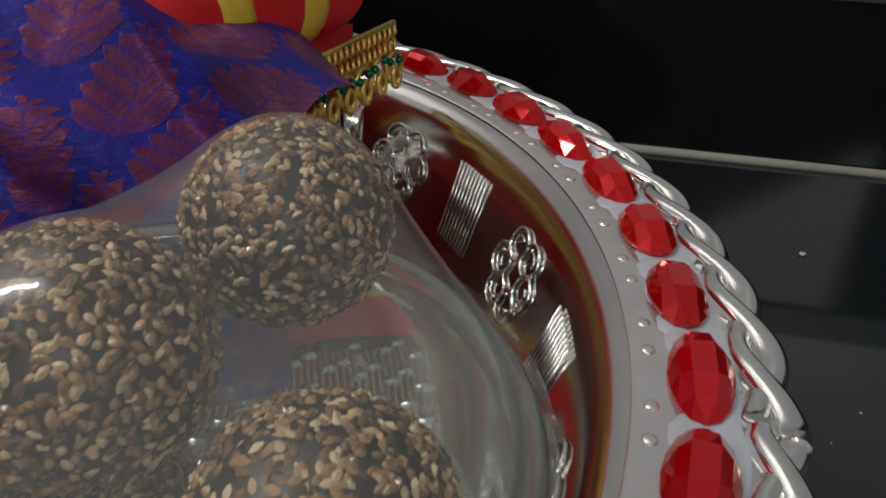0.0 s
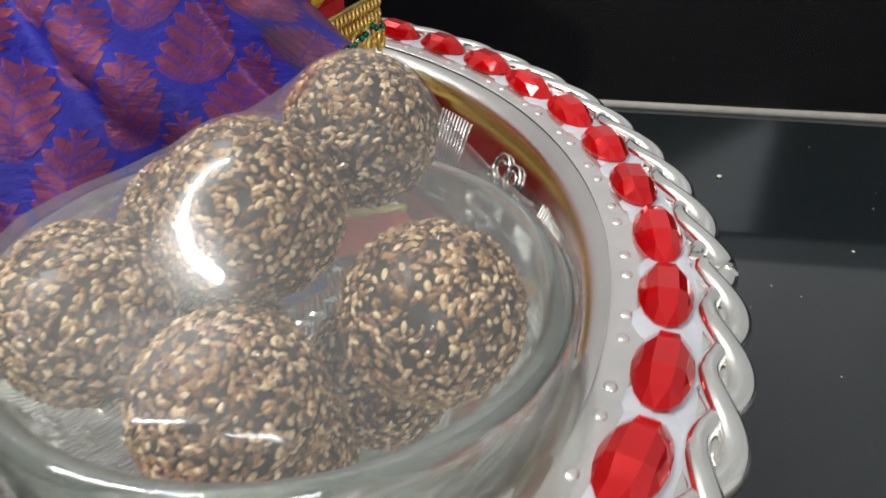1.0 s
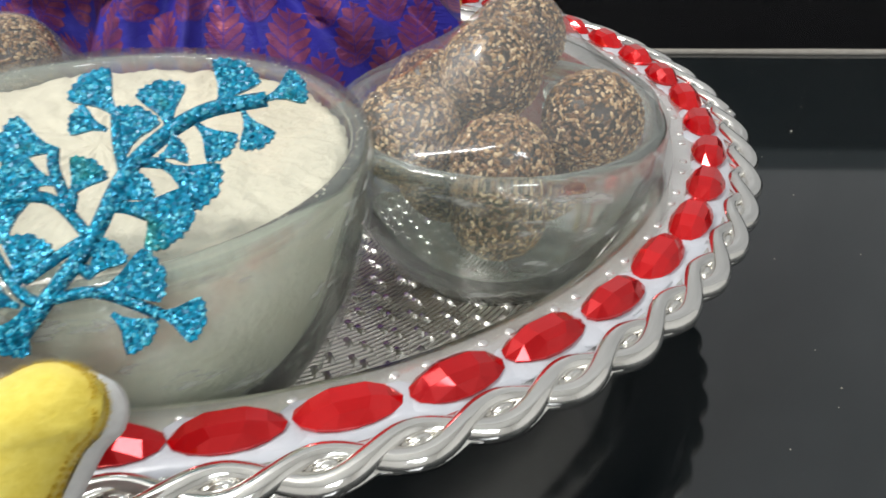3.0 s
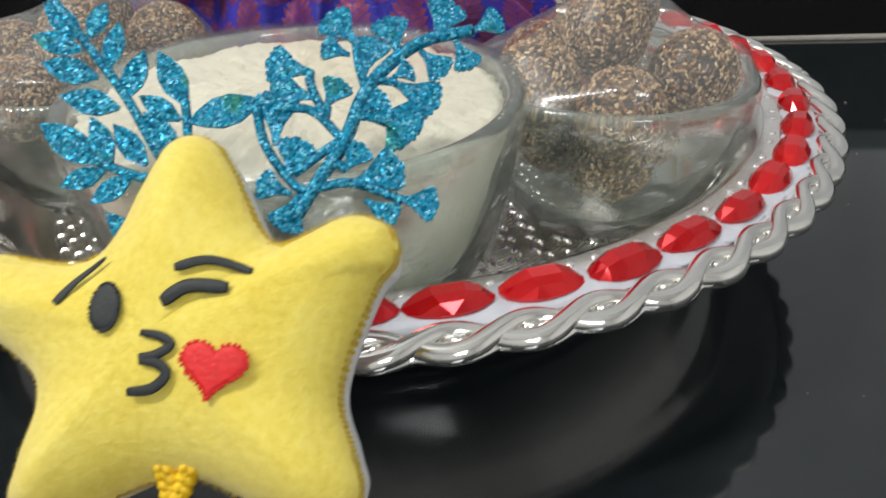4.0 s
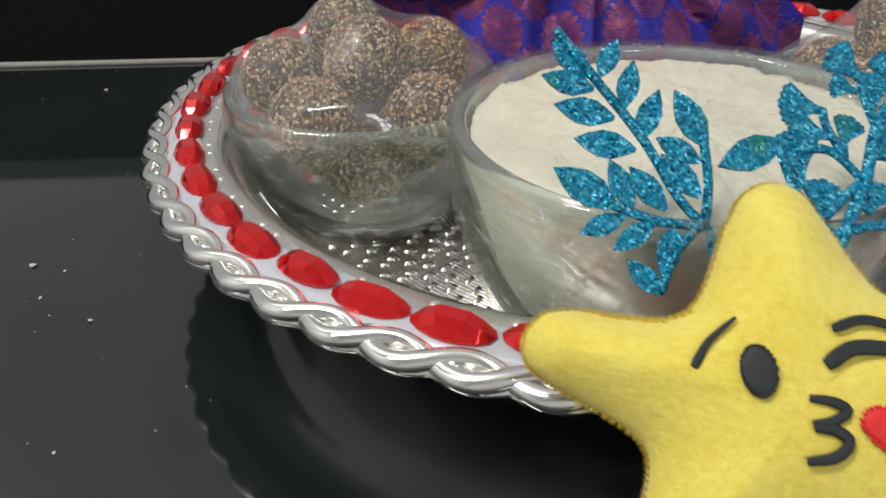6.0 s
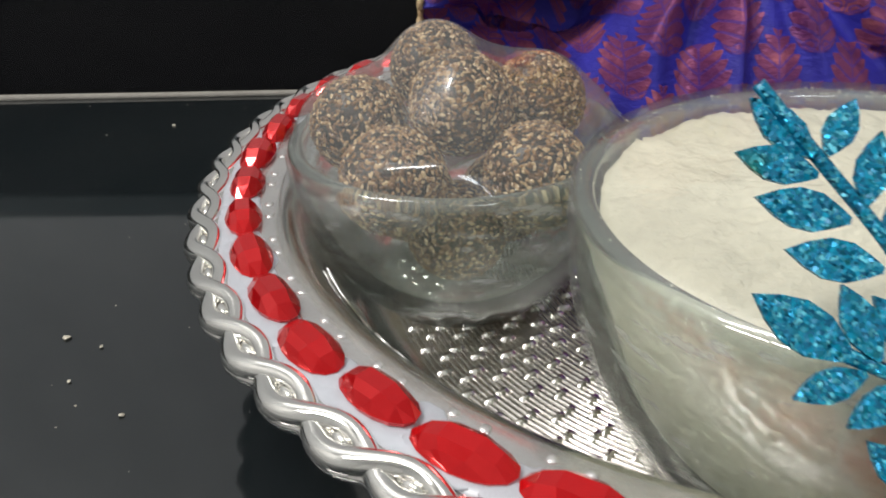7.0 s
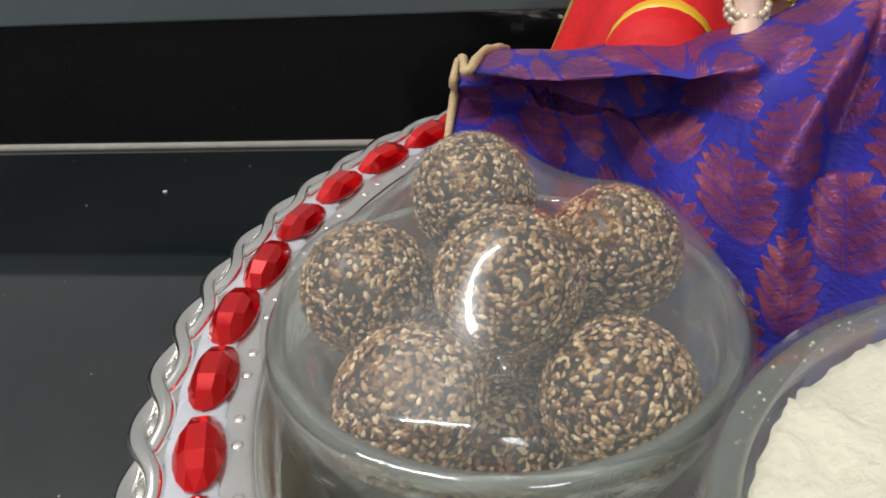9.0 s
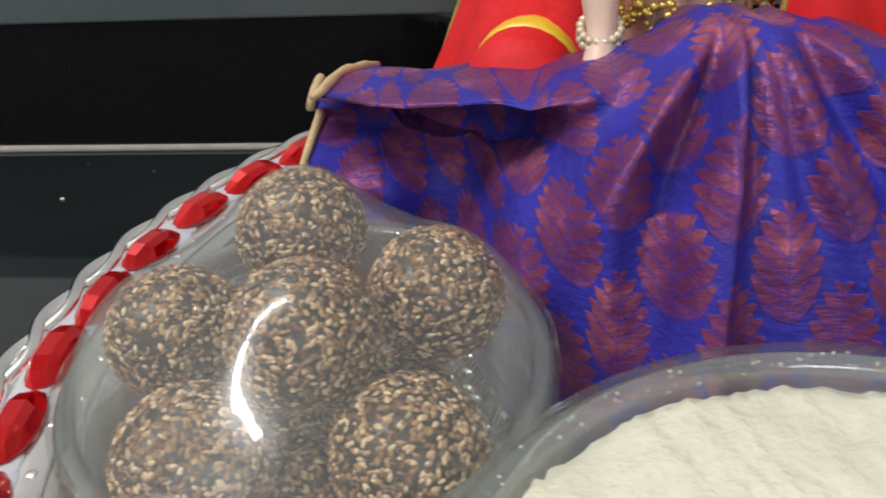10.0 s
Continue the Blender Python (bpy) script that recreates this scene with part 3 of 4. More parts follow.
def film_dome(centre, R, z1, balls, label):
    """Cling film pulled tight from the lip over the heap: a membrane that sags between the balls it rests on."""
    n = 97
    ax = np.linspace(-R, R, n)
    X, Y = np.meshgrid(ax, ax, indexing="ij")
    rest = np.full((n, n), -1.0)
    rr = BALL_R * 1.06
    for b in balls:
        d2 = (X - b[0] + centre[0]) ** 2 + (Y - b[1] + centre[1]) ** 2
        rest = np.maximum(rest, np.where(d2 < rr * rr, b[2] + np.sqrt(np.maximum(rr * rr - d2, 0)), -1.0))
    inside = X * X + Y * Y < (R * 0.985) ** 2
    H = np.where(inside, np.maximum(rest, z1), z1)
    for _ in range(2500):
        mean = (np.roll(H, 1, 0) + np.roll(H, -1, 0) + np.roll(H, 1, 1) + np.roll(H, -1, 1)) / 4
        H = np.where(inside, np.maximum(rest, mean), z1)
    taut = H.copy()
    for _ in range(2):
        for k in (7, 4, 2, 1):
            for dx, dy in ((k, 0), (0, k), (k, k), (k, -k)):
                mid = (np.roll(taut, (dx, dy), (0, 1)) + np.roll(taut, (-dx, -dy), (0, 1))) / 2
                taut = np.where(inside, np.maximum(taut, mid), z1)
    H = 0.5 * H + 0.5 * taut
    for _ in range(6):
        mean = (np.roll(H, 1, 0) + np.roll(H, -1, 0) + np.roll(H, 1, 1) + np.roll(H, -1, 1)) / 4
        H = np.where(inside, 0.4 * H + 0.6 * mean, z1)

    def height(x, y):
        u, w = (x / R + 1) / 2 * (n - 1), (y / R + 1) / 2 * (n - 1)
        i, j = min(int(u), n - 2), min(int(w), n - 2)
        u, w = u - i, w - j
        return (H[i, j] * (1 - u) + H[i + 1, j] * u) * (1 - w) + (H[i, j + 1] * (1 - u) + H[i + 1, j + 1] * u) * w
    bm = bmesh.new()
    rings = [[bm.verts.new((0, 0, height(0, 0)))]]
    for k in range(1, 41):
        r = R * k / 40
        ring = []
        for i in range(120):
            a = 2 * math.pi * i / 120
            x, y = r * math.cos(a), r * math.sin(a)
            ray = 0.00025 * noise.noise(Vector((math.cos(a) * 14, math.sin(a) * 14, k * 0.08))) * (k / 40) ** 3 * (k < 40)
            ring.append(bm.verts.new((x, y, height(x, y) + ray + 0.0002)))
        rings.append(ring)
    for i in range(120):
        j = (i + 1) % 120
        bm.faces.new((rings[0][0], rings[1][i], rings[1][j]))
        for a, b in zip(rings[1:], rings[2:]):
            bm.faces.new((a[i], b[i], b[j], a[j]))
    t = thing("cling_film", centre, label, "film", "cling film covers")
    part("sheet", bm, M_FILM, t, "tight clear film with milky haze")
    return t


def film_skirt(parent, R, z0, z1, rb, seed):
    """The crumpled loose edge of the film down the outside of a bowl."""
    rows = []
    h = z1 - z0
    for k in range(13):
        u = 1 - k / 12 * 0.72
        rows.append((rb + (R - rb) * (1 - (1 - u) ** 1.9) + 0.0006, z0 + h * u ** 1.25))
    def wob(k, a):
        n = noise.noise(Vector((math.cos(a) * 6 + seed, math.sin(a) * 6, k * 0.35)))
        f = noise.noise(Vector((math.cos(a) * 22, math.sin(a) * 22 + seed, k * 0.9)))
        g = min(1, k / 4)
        return (0.0003 + 0.0010 * abs(n) + 0.0006 * abs(f)) * g, 0.0016 * n * g * (k / 6)
    return part("loose_edge", lathe(rows, 160, wob), M_FILM2, parent, "crumpled loose film edge")


def glass_bowl(centre, R, z1, rb, label):
    t = thing("glass_bowl", (centre[0], centre[1], 0), label, "bowl", "glass bowls on the tray")
    part("glass", lathe(bowl_profile(R, 0.0062, z1, rb, 0.0028), 128), M_GLASS, t)
    me = t.children[0].data
    me.materials.append(M_LIP)
    for f in me.polygons:
        f.material_index = int(f.center.z > z1 - 0.003)
    return t


LB, RB, FB = (-0.0815, -0.0099), (0.0765, -0.0301), (-0.006, -0.0754)
SMALL_R, SMALL_Z = 0.0417, 0.0495
left_bowl = glass_bowl(LB, SMALL_R, SMALL_Z, 0.024, "small clear glass bowl of sesame balls under cling film")
right_bowl = glass_bowl(RB, SMALL_R, SMALL_Z + 0.002, 0.024, "small clear glass bowl of sesame balls under cling film")
flour_bowl = glass_bowl(FB, 0.0533, 0.0627, 0.034, "larger clear glass bowl filled with pale flour")


def heap(centre, z1, spots):
    balls = []
    for k, (x, y, z) in enumerate(spots):
        p = (centre[0] + x, centre[1] + y, z)
        laddoo(p, k)
        balls.append(p)
    t = film_dome((centre[0], centre[1], 0), SMALL_R - 0.0012, z1, balls, "clear cling film stretched over the sesame balls")
    film_skirt(t, SMALL_R, 0.0062, z1, 0.024, 1 + 40 * centre[0])


LOW = [(-0.0135, 0.007, 0.0272), (0.0125, 0.007, 0.0272), (0.0, -0.0125, 0.0272)]
heap(LB, SMALL_Z, LOW + [(-0.0248, 0.0045, 0.0490), (-0.0138, -0.0212, 0.0452), (0.0188, -0.0172, 0.0443), (-0.0063, 0.0265, 0.0565), (0.0205, 0.0135, 0.0515), (0.0015, -0.0055, 0.0577)])
heap(RB, SMALL_Z + 0.002, LOW + [(0.0226, -0.0068, 0.0505), (-0.0005, -0.0216, 0.0450), (-0.0225, -0.0120, 0.0500), (0.0069, 0.0262, 0.0610), (-0.0175, 0.0150, 0.0480), (-0.0024, -0.0012, 0.0610)])

# flour
def flour_wob(k, a):
    if k <= 4:
        return 0, 0
    p = Vector((math.cos(a) * (30 - k), math.sin(a) * (30 - k), 2))
    return (0.0011 if k < 8 else 0.0004) * noise.noise(p * 0.9), 0.0012 * noise.noise(p * 0.16) + 0.0009 * noise.noise(p * 0.55) + 0.0007 * noise.noise(p * 1.7)


bp = [(0.0004, 0.0105), (0.032, 0.0105), (0.0425, 0.026), (0.0465, 0.042), (0.0484, 0.0565)]
bp += [(0.0482 - 0.0482 * k / 24 + 0.0002, 0.0594 + 0.0026 * (1 - (1 - k / 24) ** 3)) for k in range(25)]
fl = new("flour", mesh_from("flour", lathe(bp, 240, flour_wob)))
fl.location = (FB[0], FB[1], 0)
fl.data.materials.append(M_FLOUR)
tagged(fl, "heap of fine pale cream flour filling the glass bowl", "flour")

# embossed flowers and ribbed panels on the tray's sloping wall
def wall_point(az, u):
    """A point on the sloping wall, u from 0 at the foot to 1 at the top."""
    r, z = 0.1108 + 0.0098 * u, 0.0125 + 0.0205 * u
    return Vector(((r - 0.0006) * math.cos(az), (r - 0.0006) * math.sin(az), z + 0.0003))


for k in range(13):
    a0 = radians(52.5 - 27.7 * k)
    bm = bmesh.new()
    for q in range(6):
        c, s0 = math.cos(q * math.pi / 3), math.sin(q * math.pi / 3)
        ring = []
        for j in range(14):
            w = 2 * math.pi * j / 14
            du, dv = 0.0064 * c + 0.0036 * math.cos(w), 0.0060 * s0 + 0.0033 * math.sin(w)
            ring.append(wall_point(a0 + du / 0.116, 0.5 + dv / 0.0225))
        tube(bm, ring, 0.00042, 5, True)
        inner = []
        for j in range(7):
            w = math.atan2(s0, c) + (j - 3) * 0.42
            inner.append(wall_point(a0 + (0.0064 * c + 0.0019 * math.cos(w)) / 0.116, 0.5 + (0.0060 * s0 + 0.0017 * math.sin(w)) / 0.0225))
        tube(bm, inner, 0.00035, 5)
    part("embossed_flower", bm, M_SILVER, tray, "embossed flower outline")
    for j in range(9):
        a = a0 - radians(13.8) + (j - 4) * 0.0014 / 0.116
        bm = bmesh.new()
        tube(bm, [wall_point(a - 0.01, 0.12), wall_point(a, 0.5), wall_point(a + 0.01, 0.88)], 0.00032, 5)
        part("rib", bm, M_SILVER, tray)


# ---------------------------------------------------------------- the plush star
STAR_N = Vector((-0.15, -0.70, 0.70)).normalized()
STAR_X = Vector((0, 0, 1)).cross(STAR_N).normalized()
STAR_Y = STAR_N.cross(STAR_X)
STAR_T = 0.0098
STAR_AT = Vector((-0.0118, -0.1625, 0.0563)) - STAR_N * STAR_T * 0.93
star = thing("star_plush", STAR_AT, "yellow plush star toy with embroidered winking face, leaning on tray", "plush toy")
star.rotation_euler = Matrix((STAR_X, STAR_Y, STAR_N)).transposed().to_euler()
CEN = Vector((-2.0, 0.5))
tips = [((-6.9, 33.0), 7.4), ((29.6, 19.2), 6.6), ((29.2, -22.2), 6.8), ((-22.0, -29.2), 6.8), ((-43.4, 5.0), 6.2)]
dips = [(10.4, 16.4), (24.6, -4.4), (3.0, -20.0), (-24.0, -9.0), (-19.0, 11.2)]
outline = []
for (tp, w), dp in zip(tips, dips):
    p = Vector(tp)
    d = (p - CEN).normalized()
    n = Vector((d.y, -d.x))
    outline += [p - d * 6.2 - n * w * 0.96, p - d * 1.6 - n * w * 0.55, p, p - d * 1.6 + n * w * 0.55, p - d * 6.2 + n * w * 0.96, Vector(dp)]
loop = spline([(*p, 0) for p in outline + outline[:3]], 12 * len(outline) + 25)
loop = [Vector((p.x, p.y)) for p in loop][12:12 + 12 * len(outline)]
RIM = np.array([(p.x, p.y) for p in loop])
RIM_STEP = np.roll(RIM, -1, axis=0) - RIM


def star_height(x, y):
    """How far the front of the star stands out at a place of its face, in mm: a stuffed pillow."""
    v = np.array((x, y)) - RIM
    u = np.clip((v * RIM_STEP).sum(1) / (RIM_STEP ** 2).sum(1), 0, 1)
    d = float(np.sqrt(((v - RIM_STEP * u[:, None]) ** 2).sum(1)).min())
    q = 1 - min(1.0, d / 14.5)
    return STAR_T * 1000 * math.sqrt(max(0.0, 1 - q * q))


bm = bmesh.new()
STEPS = [0.0, 0.14, 0.28, 0.42, 0.55, 0.67, 0.77, 0.86, 0.92, 0.965, 0.99, 1.0]
for side in (1, -1):
    prev = None
    for q in STEPS:
        if q == 0:
            prev = [bm.verts.new((CEN.x / 1000, CEN.y / 1000, side * star_height(CEN.x, CEN.y) / 1000))]
            continue
        ring = []
        for p in loop:
            g = CEN + (p - CEN) * q
            z = side * star_height(g.x, g.y) / 1000 if q < 1 else 0.0
            f = 0.00035 * noise.noise(Vector((g.x, g.y, side * 3)) * 0.22)
            ring.append(bm.verts.new((g.x / 1000, g.y / 1000, z + f)))
        for i in range(len(loop)):
            j = (i + 1) % len(loop)
            if len(prev) == 1:
                bm.faces.new((prev[0], ring[i], ring[j]))
            else:
                bm.faces.new((prev[i], ring[i], ring[j], prev[j]))
        prev = ring
bmesh.ops.remove_doubles(bm, verts=bm.verts, dist=0.00012)
for _ in range(20):
    bmesh.ops.smooth_vert(bm, verts=[v for v in bm.verts if abs(v.co.z) > 0.002], factor=0.5, use_axis_x=True, use_axis_y=True, use_axis_z=True)
bmesh.ops.recalc_face_normals(bm, faces=bm.faces)
star_body = mesh_from("body", bm)
part("body", star_body, M_PLUSH, star)
bm = bmesh.new()
prev = None
for q, z in ((0.955, -0.0040), (0.975, -0.0058), (0.965, -0.0080), (0.9, -0.0104), (0.6, -0.0112)):
    ring = [bm.verts.new(((CEN.x + (p.x - CEN.x) * q) / 1000, (CEN.y + (p.y - CEN.y) * q) / 1000, z)) for p in loop]
    if prev:
        for i in range(len(loop)):
            j = (i + 1) % len(loop)
            bm.faces.new((prev[i], prev[j], ring[j], ring[i]))
    prev = ring
bm.faces.new(prev)
bmesh.ops.recalc_face_normals(bm, faces=bm.faces)
part("backing", bm, M_TAG, star, "white felt backing")
# short pile standing off the plush
rg = random.Random(12)
faces = [f for f in star_body.polygons if abs(f.normal.z) < 0.5]
weights = [f.area for f in faces]
hv, hf = [], []
for f in rg.choices(faces, weights, k=12000):
    vs = [star_body.vertices[i].co for i in f.vertices]
    w = [rg.random() for _ in vs]
    p = sum((v * q for v, q in zip(vs, w)), Vector()) / sum(w)
    n = (f.normal + Vector((rg.uniform(-0.7, 0.7), rg.uniform(-0.9, 0.5), rg.uniform(-0.5, 0.5)))).normalized()
    t1 = n.orthogonal().normalized() * 0.00006
    k = len(hv)
    hv += [p - t1, p + t1, p + n * rg.uniform(0.0004, 0.0010)]
    hf.append((k, k + 1, k + 2))
fur = bpy.data.meshes.new("pile")
fur.from_pydata([tuple(v) for v in hv], [], hf)
fur.shade_smooth()
tagged(part("pile", fur, M_PILE, star, "short soft yellow pile", smooth=False), kind="stuff")


def stitched(name, pts, material, label=""):
    """A raised embroidered patch: an outline in mm on the star's face, filled in rings."""
    bm = bmesh.new()
    c = sum((Vector(p) for p in pts), Vector((0, 0))) / len(pts)
    prev = None
    for q, h in ((0.0, 0.5), (0.4, 0.5), (0.75, 0.48), (0.94, 0.38), (1.0, 0.05)):
        ring = []
        for p in (pts if q else [c]):
            g = c + (Vector(p) - c) * q
            ring.append(bm.verts.new((g.x / 1000, g.y / 1000, (star_height(g.x, g.y) + h - 0.1) / 1000)))
        if prev:
            for i in range(len(ring)):
                j = (i + 1) % len(ring)
                bm.faces.new((prev[0], ring[i], ring[j]) if len(prev) == 1 else (prev[i], ring[i], ring[j], prev[j]))
        prev = ring
    return part(name, bm, material, star, label)


def stroke(name, pts, widths, material, label=""):
    bm = bmesh.new()
    path = spline([(x, y, 0) for x, y in pts], 26)
    n = len(path)
    pp = [Vector((p.x / 1000, p.y / 1000, star_height(p.x, p.y) / 1000 + 0.0002)) for p in path]
    ww = [(widths[0] + (widths[1] - widths[0]) * i / (n - 1)) / 1000 * (0.4 + 0.6 * math.sin(math.pi * min(1, (i + 2) / 6 if i < 6 else (n + 1 - i) / 6) / 2)) for i in range(n)]
    tube(bm, pp, ww, 8, flat=0.22)
    return part(name, bm, material, star, label)


def satin_ends(rim_pts, material, parent, reach, seed):
    """Short thread ends that stick out past the edge of an embroidered patch."""
    rg = random.Random(seed)
    bm = bmesh.new()
    n = len(rim_pts)
    for k in range(n * 3):
        p, q = Vector(rim_pts[(k // 3) % n]), Vector(rim_pts[(k // 3 + 1) % n])
        g = p.lerp(q, rg.random())
        out = Vector(((q - p).y, -(q - p).x)).normalized() * reach * rg.uniform(0.5, 1.2)
        out.x += rg.uniform(-0.1, 0.1)
        a, b = g - out * 1.6, g + out * 0.6
        tube(bm, [(v.x / 1000, v.y / 1000, star_height(v.x, v.y) / 1000 + 0.0002) for v in (a, g, b)], 0.00016, 5)
    return tagged(part("thread_ends", bm, material, parent), kind="stuff")


heart = []
for k in range(40):
    w = 2 * math.pi * k / 40
    hx, hy = 16 * math.sin(w) ** 3, 13 * math.cos(w) - 5 * math.cos(2 * w) - 2 * math.cos(3 * w) - math.cos(4 * w)
    heart.append((8.6 + hx * 0.31, -3.9 + hy * 0.275))
h = stitched("heart", heart, M_HEART, "red embroidered heart")
satin_ends(heart, M_HEART, h, 0.2, 5)
eye = [(-9.8 + 2.5 * math.cos(k * math.pi / 12) - 0.4 * math.sin(k * math.pi / 12), 2.7 + 3.7 * math.sin(k * math.pi / 12)) for k in range(24)]
h = stitched("eye", eye, M_THREAD, "black embroidered eye")
satin_ends(eye, M_THREAD, h, 0.2, 6)
stroke("eyebrow", [(-18.5, 2.4), (-16.4, 6.4), (-12.7, 10.3)], (0.75, 0.35), M_THREAD, "black embroidered line")
stroke("eyebrow", [(-0.2, 9.5), (4.6, 11.3), (11.0, 10.4)], (0.8, 0.65), M_THREAD, "black embroidered line")
stroke("closed_eye", [(-1.0, 4.3), (2.6, 7.0), (8.4, 7.5)], (1.15, 1.05), M_THREAD, "black embroidered line")
stroke("mouth", [(-3.2, -0.4), (0.0, -0.6), (1.8, -1.7), (-0.4, -3.4), (-2.5, -4.1), (0.4, -4.4), (2.0, -5.8), (0.2, -8.0), (-3.4, -8.9)], (0.7, 0.85), M_THREAD, "black embroidered mouth")

# the cord loop below the star and the small yellow ball on the counter
def star_world(x, y, z):
    return STAR_AT + STAR_X * x / 1000 + STAR_Y * y / 1000 + STAR_N * z / 1000


BALL2 = Vector((-0.0265, -0.1765, 0.0094))
cord = thing("cord", star_world(2.4, -18, 0), "twisted yellow braided cord hanging from the plush star", "cord")
a, b = star_world(1.0, -18.5, 3), star_world(5.0, -18.0, 3)
m1, m2 = Vector((-0.0145, -0.1765, 0.027)), Vector((-0.0105, -0.1765, 0.028))
end = Vector((-0.0165, -0.1735, 0.0035))
for pth in ([a, (a + m2) / 2, m2, (m1 + end) / 2 + Vector((0.0012, 0, 0)), end], [b, (b + m1) / 2, m1, (m1 + end) / 2 - Vector((0.001, 0, 0)), end + Vector((0.002, 0.001, -0.002))]):
    pts = spline([p - Vector(cord.location) for p in pth], 60)
    for ph in range(3):
        bm = bmesh.new()
        fine = spline(pts, 120)
        helix = [p + Vector((0.0008 * math.cos(i * 0.62 + ph * 2.094), 0.0006 * math.sin(2 * (i * 0.62 + ph * 2.094)), 0.0003 * math.sin(i))) for i, p in enumerate(fine)]
        tube(bm, helix, 0.0009, 8)
        part("strand", bm, M_ROPE, cord)
bm = bmesh.new()
bmesh.ops.create_icosphere(bm, subdivisions=4, radius=0.0095)
for v in bm.verts:
    v.co *= 1 + 0.04 * noise.noise(v.co * 120)
pom = new("pompom", mesh_from("pompom", bm))
pom.location = BALL2
pom.data.materials.append(M_PLUSH)
tagged(pom, "small yellow plush ball on the black counter", "plush ball")

# ---------------------------------------------------------------- glitter sprigs
SPRIG_AT = Vector((-0.0177, -0.1128, 0.0818))
SPRIG_N = Vector((0, -0.83, 0.558)).normalized()
LEAVES_A = [(-19.4, 3.8, -25.9, 10.3), (-17.3, 4.0, -14.2, 10.1), (-19.4, 1.3, -27.9, 4.0), (-13.7, -1.8, -11.7, 6.2), (-16.2, -3.9, -25.9, -1.2), (-10.9, -7.3, -7.3, 1.1), (-12.6, -9.4, -22.6, -7.1), (-1.4, -11.7, -8.4, -7.4), (-0.0, -8.8, -4.8, 0.6), (-13.3, -19.0, -16.8, -11.0), (-7.5, -19.6, -13.1, -12.3), (-16.2, -19.0, -26.2, -12.1), (-1.6, -17.6, -7.6, -10.3), (-15.0, -21.1, -22.6, -23.8), (-10.1, -22.5, -16.9, -26.9), (-8.8, -34.2, -14.4, -28.2), (-5.9, -23.4, -8.3, -32.1)]
LEAVES_B = [(17.5, 17.8, 22.5, 20.3), (9.9, 15.8, 12.7, 22.7), (13.8, 14.6, 16.4, 9.7), (7.2, 12.3, 11.5, 8.3), (2.3, 7.3, 5.4, 9.0), (2.3, 6.1, 9.7, 2.4), (2.8, 12.1, 0.8, 18.8), (-3.3, 8.1, -1.8, 14.5), (-5.0, 13.6, -9.9, 18.8), (-6.7, 11.2, -11.2, 12.6), (-13.4, 7.7, -20.7, 9.0), (-10.4, 1.0, -7.8, 6.1), (-12.9, 2.7, -19.8, 4.0), (-3.7, 0.3, 0.4, 3.3), (-2.4, -0.5, 6.4, -1.7), (0.6, -1.8, 3.3, -6.3), (-6.9, -10.9, -3.8, -6.2), (-16.7, -12.4, -15.4, -5.7), (-5.3, -13.4, 2.8, -10.3), (3.1, -16.3, 9.4, -17.3), (-19.2, -6.0, -19.2, 3.1), (-16.7, -15.4, -21.9, -13.6), (-15.0, -16.2, -17.5, -22.0), (-2.8, -16.8, 1.9, -20.3)]
STEMS_A = [[(-25.0, 11.9), (-19.3, 4.1), (-10.9, -7.3), (-4.9, -18.0), (-0.5, -23.1)], [(-16.2, -19.0), (-8.8, -21.9), (-0.5, -23.1)], [(-0.0, -8.4), (0.4, -15.6), (-0.5, -23.1)], [(-8.8, -34.2), (-5.6, -27.2), (-0.5, -23.1), (1.0, -29.8)]]
STEMS_B = [[(-15.8, -20.5), (-11.8, -13.6), (-7.0, -5.6), (-3.7, 3.1), (0.6, 9.2), (7.6, 14.7), (17.0, 17.4)], [(-7.0, -5.6), (-12.9, 0.0), (-19.5, 0.2)], [(-10.2, -1.4), (-13.0, 4.5), (-13.4, 7.7)], [(-22.8, 0.5), (-20.8, -6.9), (-15.9, -13.7), (-12.6, -15.3)], [(-3.0, 4.0), (-4.4, 9.0), (-5.0, 13.6)], [(3.2, 11.2), (2.5, 13.5)], [(9.0, 14.8), (9.9, 16.1)], [(-5.3, -0.6), (-2.4, -0.8), (0.6, -1.8)], [(-11.8, -14.4), (-5.3, -13.4), (3.5, -16.4)], [(-6.6, -4.7), (-10.3, -7.4), (-15.9, -12.0)], [(-1.1, 6.4), (2.5, 6.3)], [(-10.4, -1.2), (-10.2, 1.0)], [(-8.8, -9.2), (-6.8, -10.9)]]
# the fan-leaved sprig leans back over the flour, in a plane of its own
FAN_AT = Vector((0.0177, -0.1168, 0.0713))
FAN_N = Vector((0.1429, -0.7245, 0.6743)).normalized()


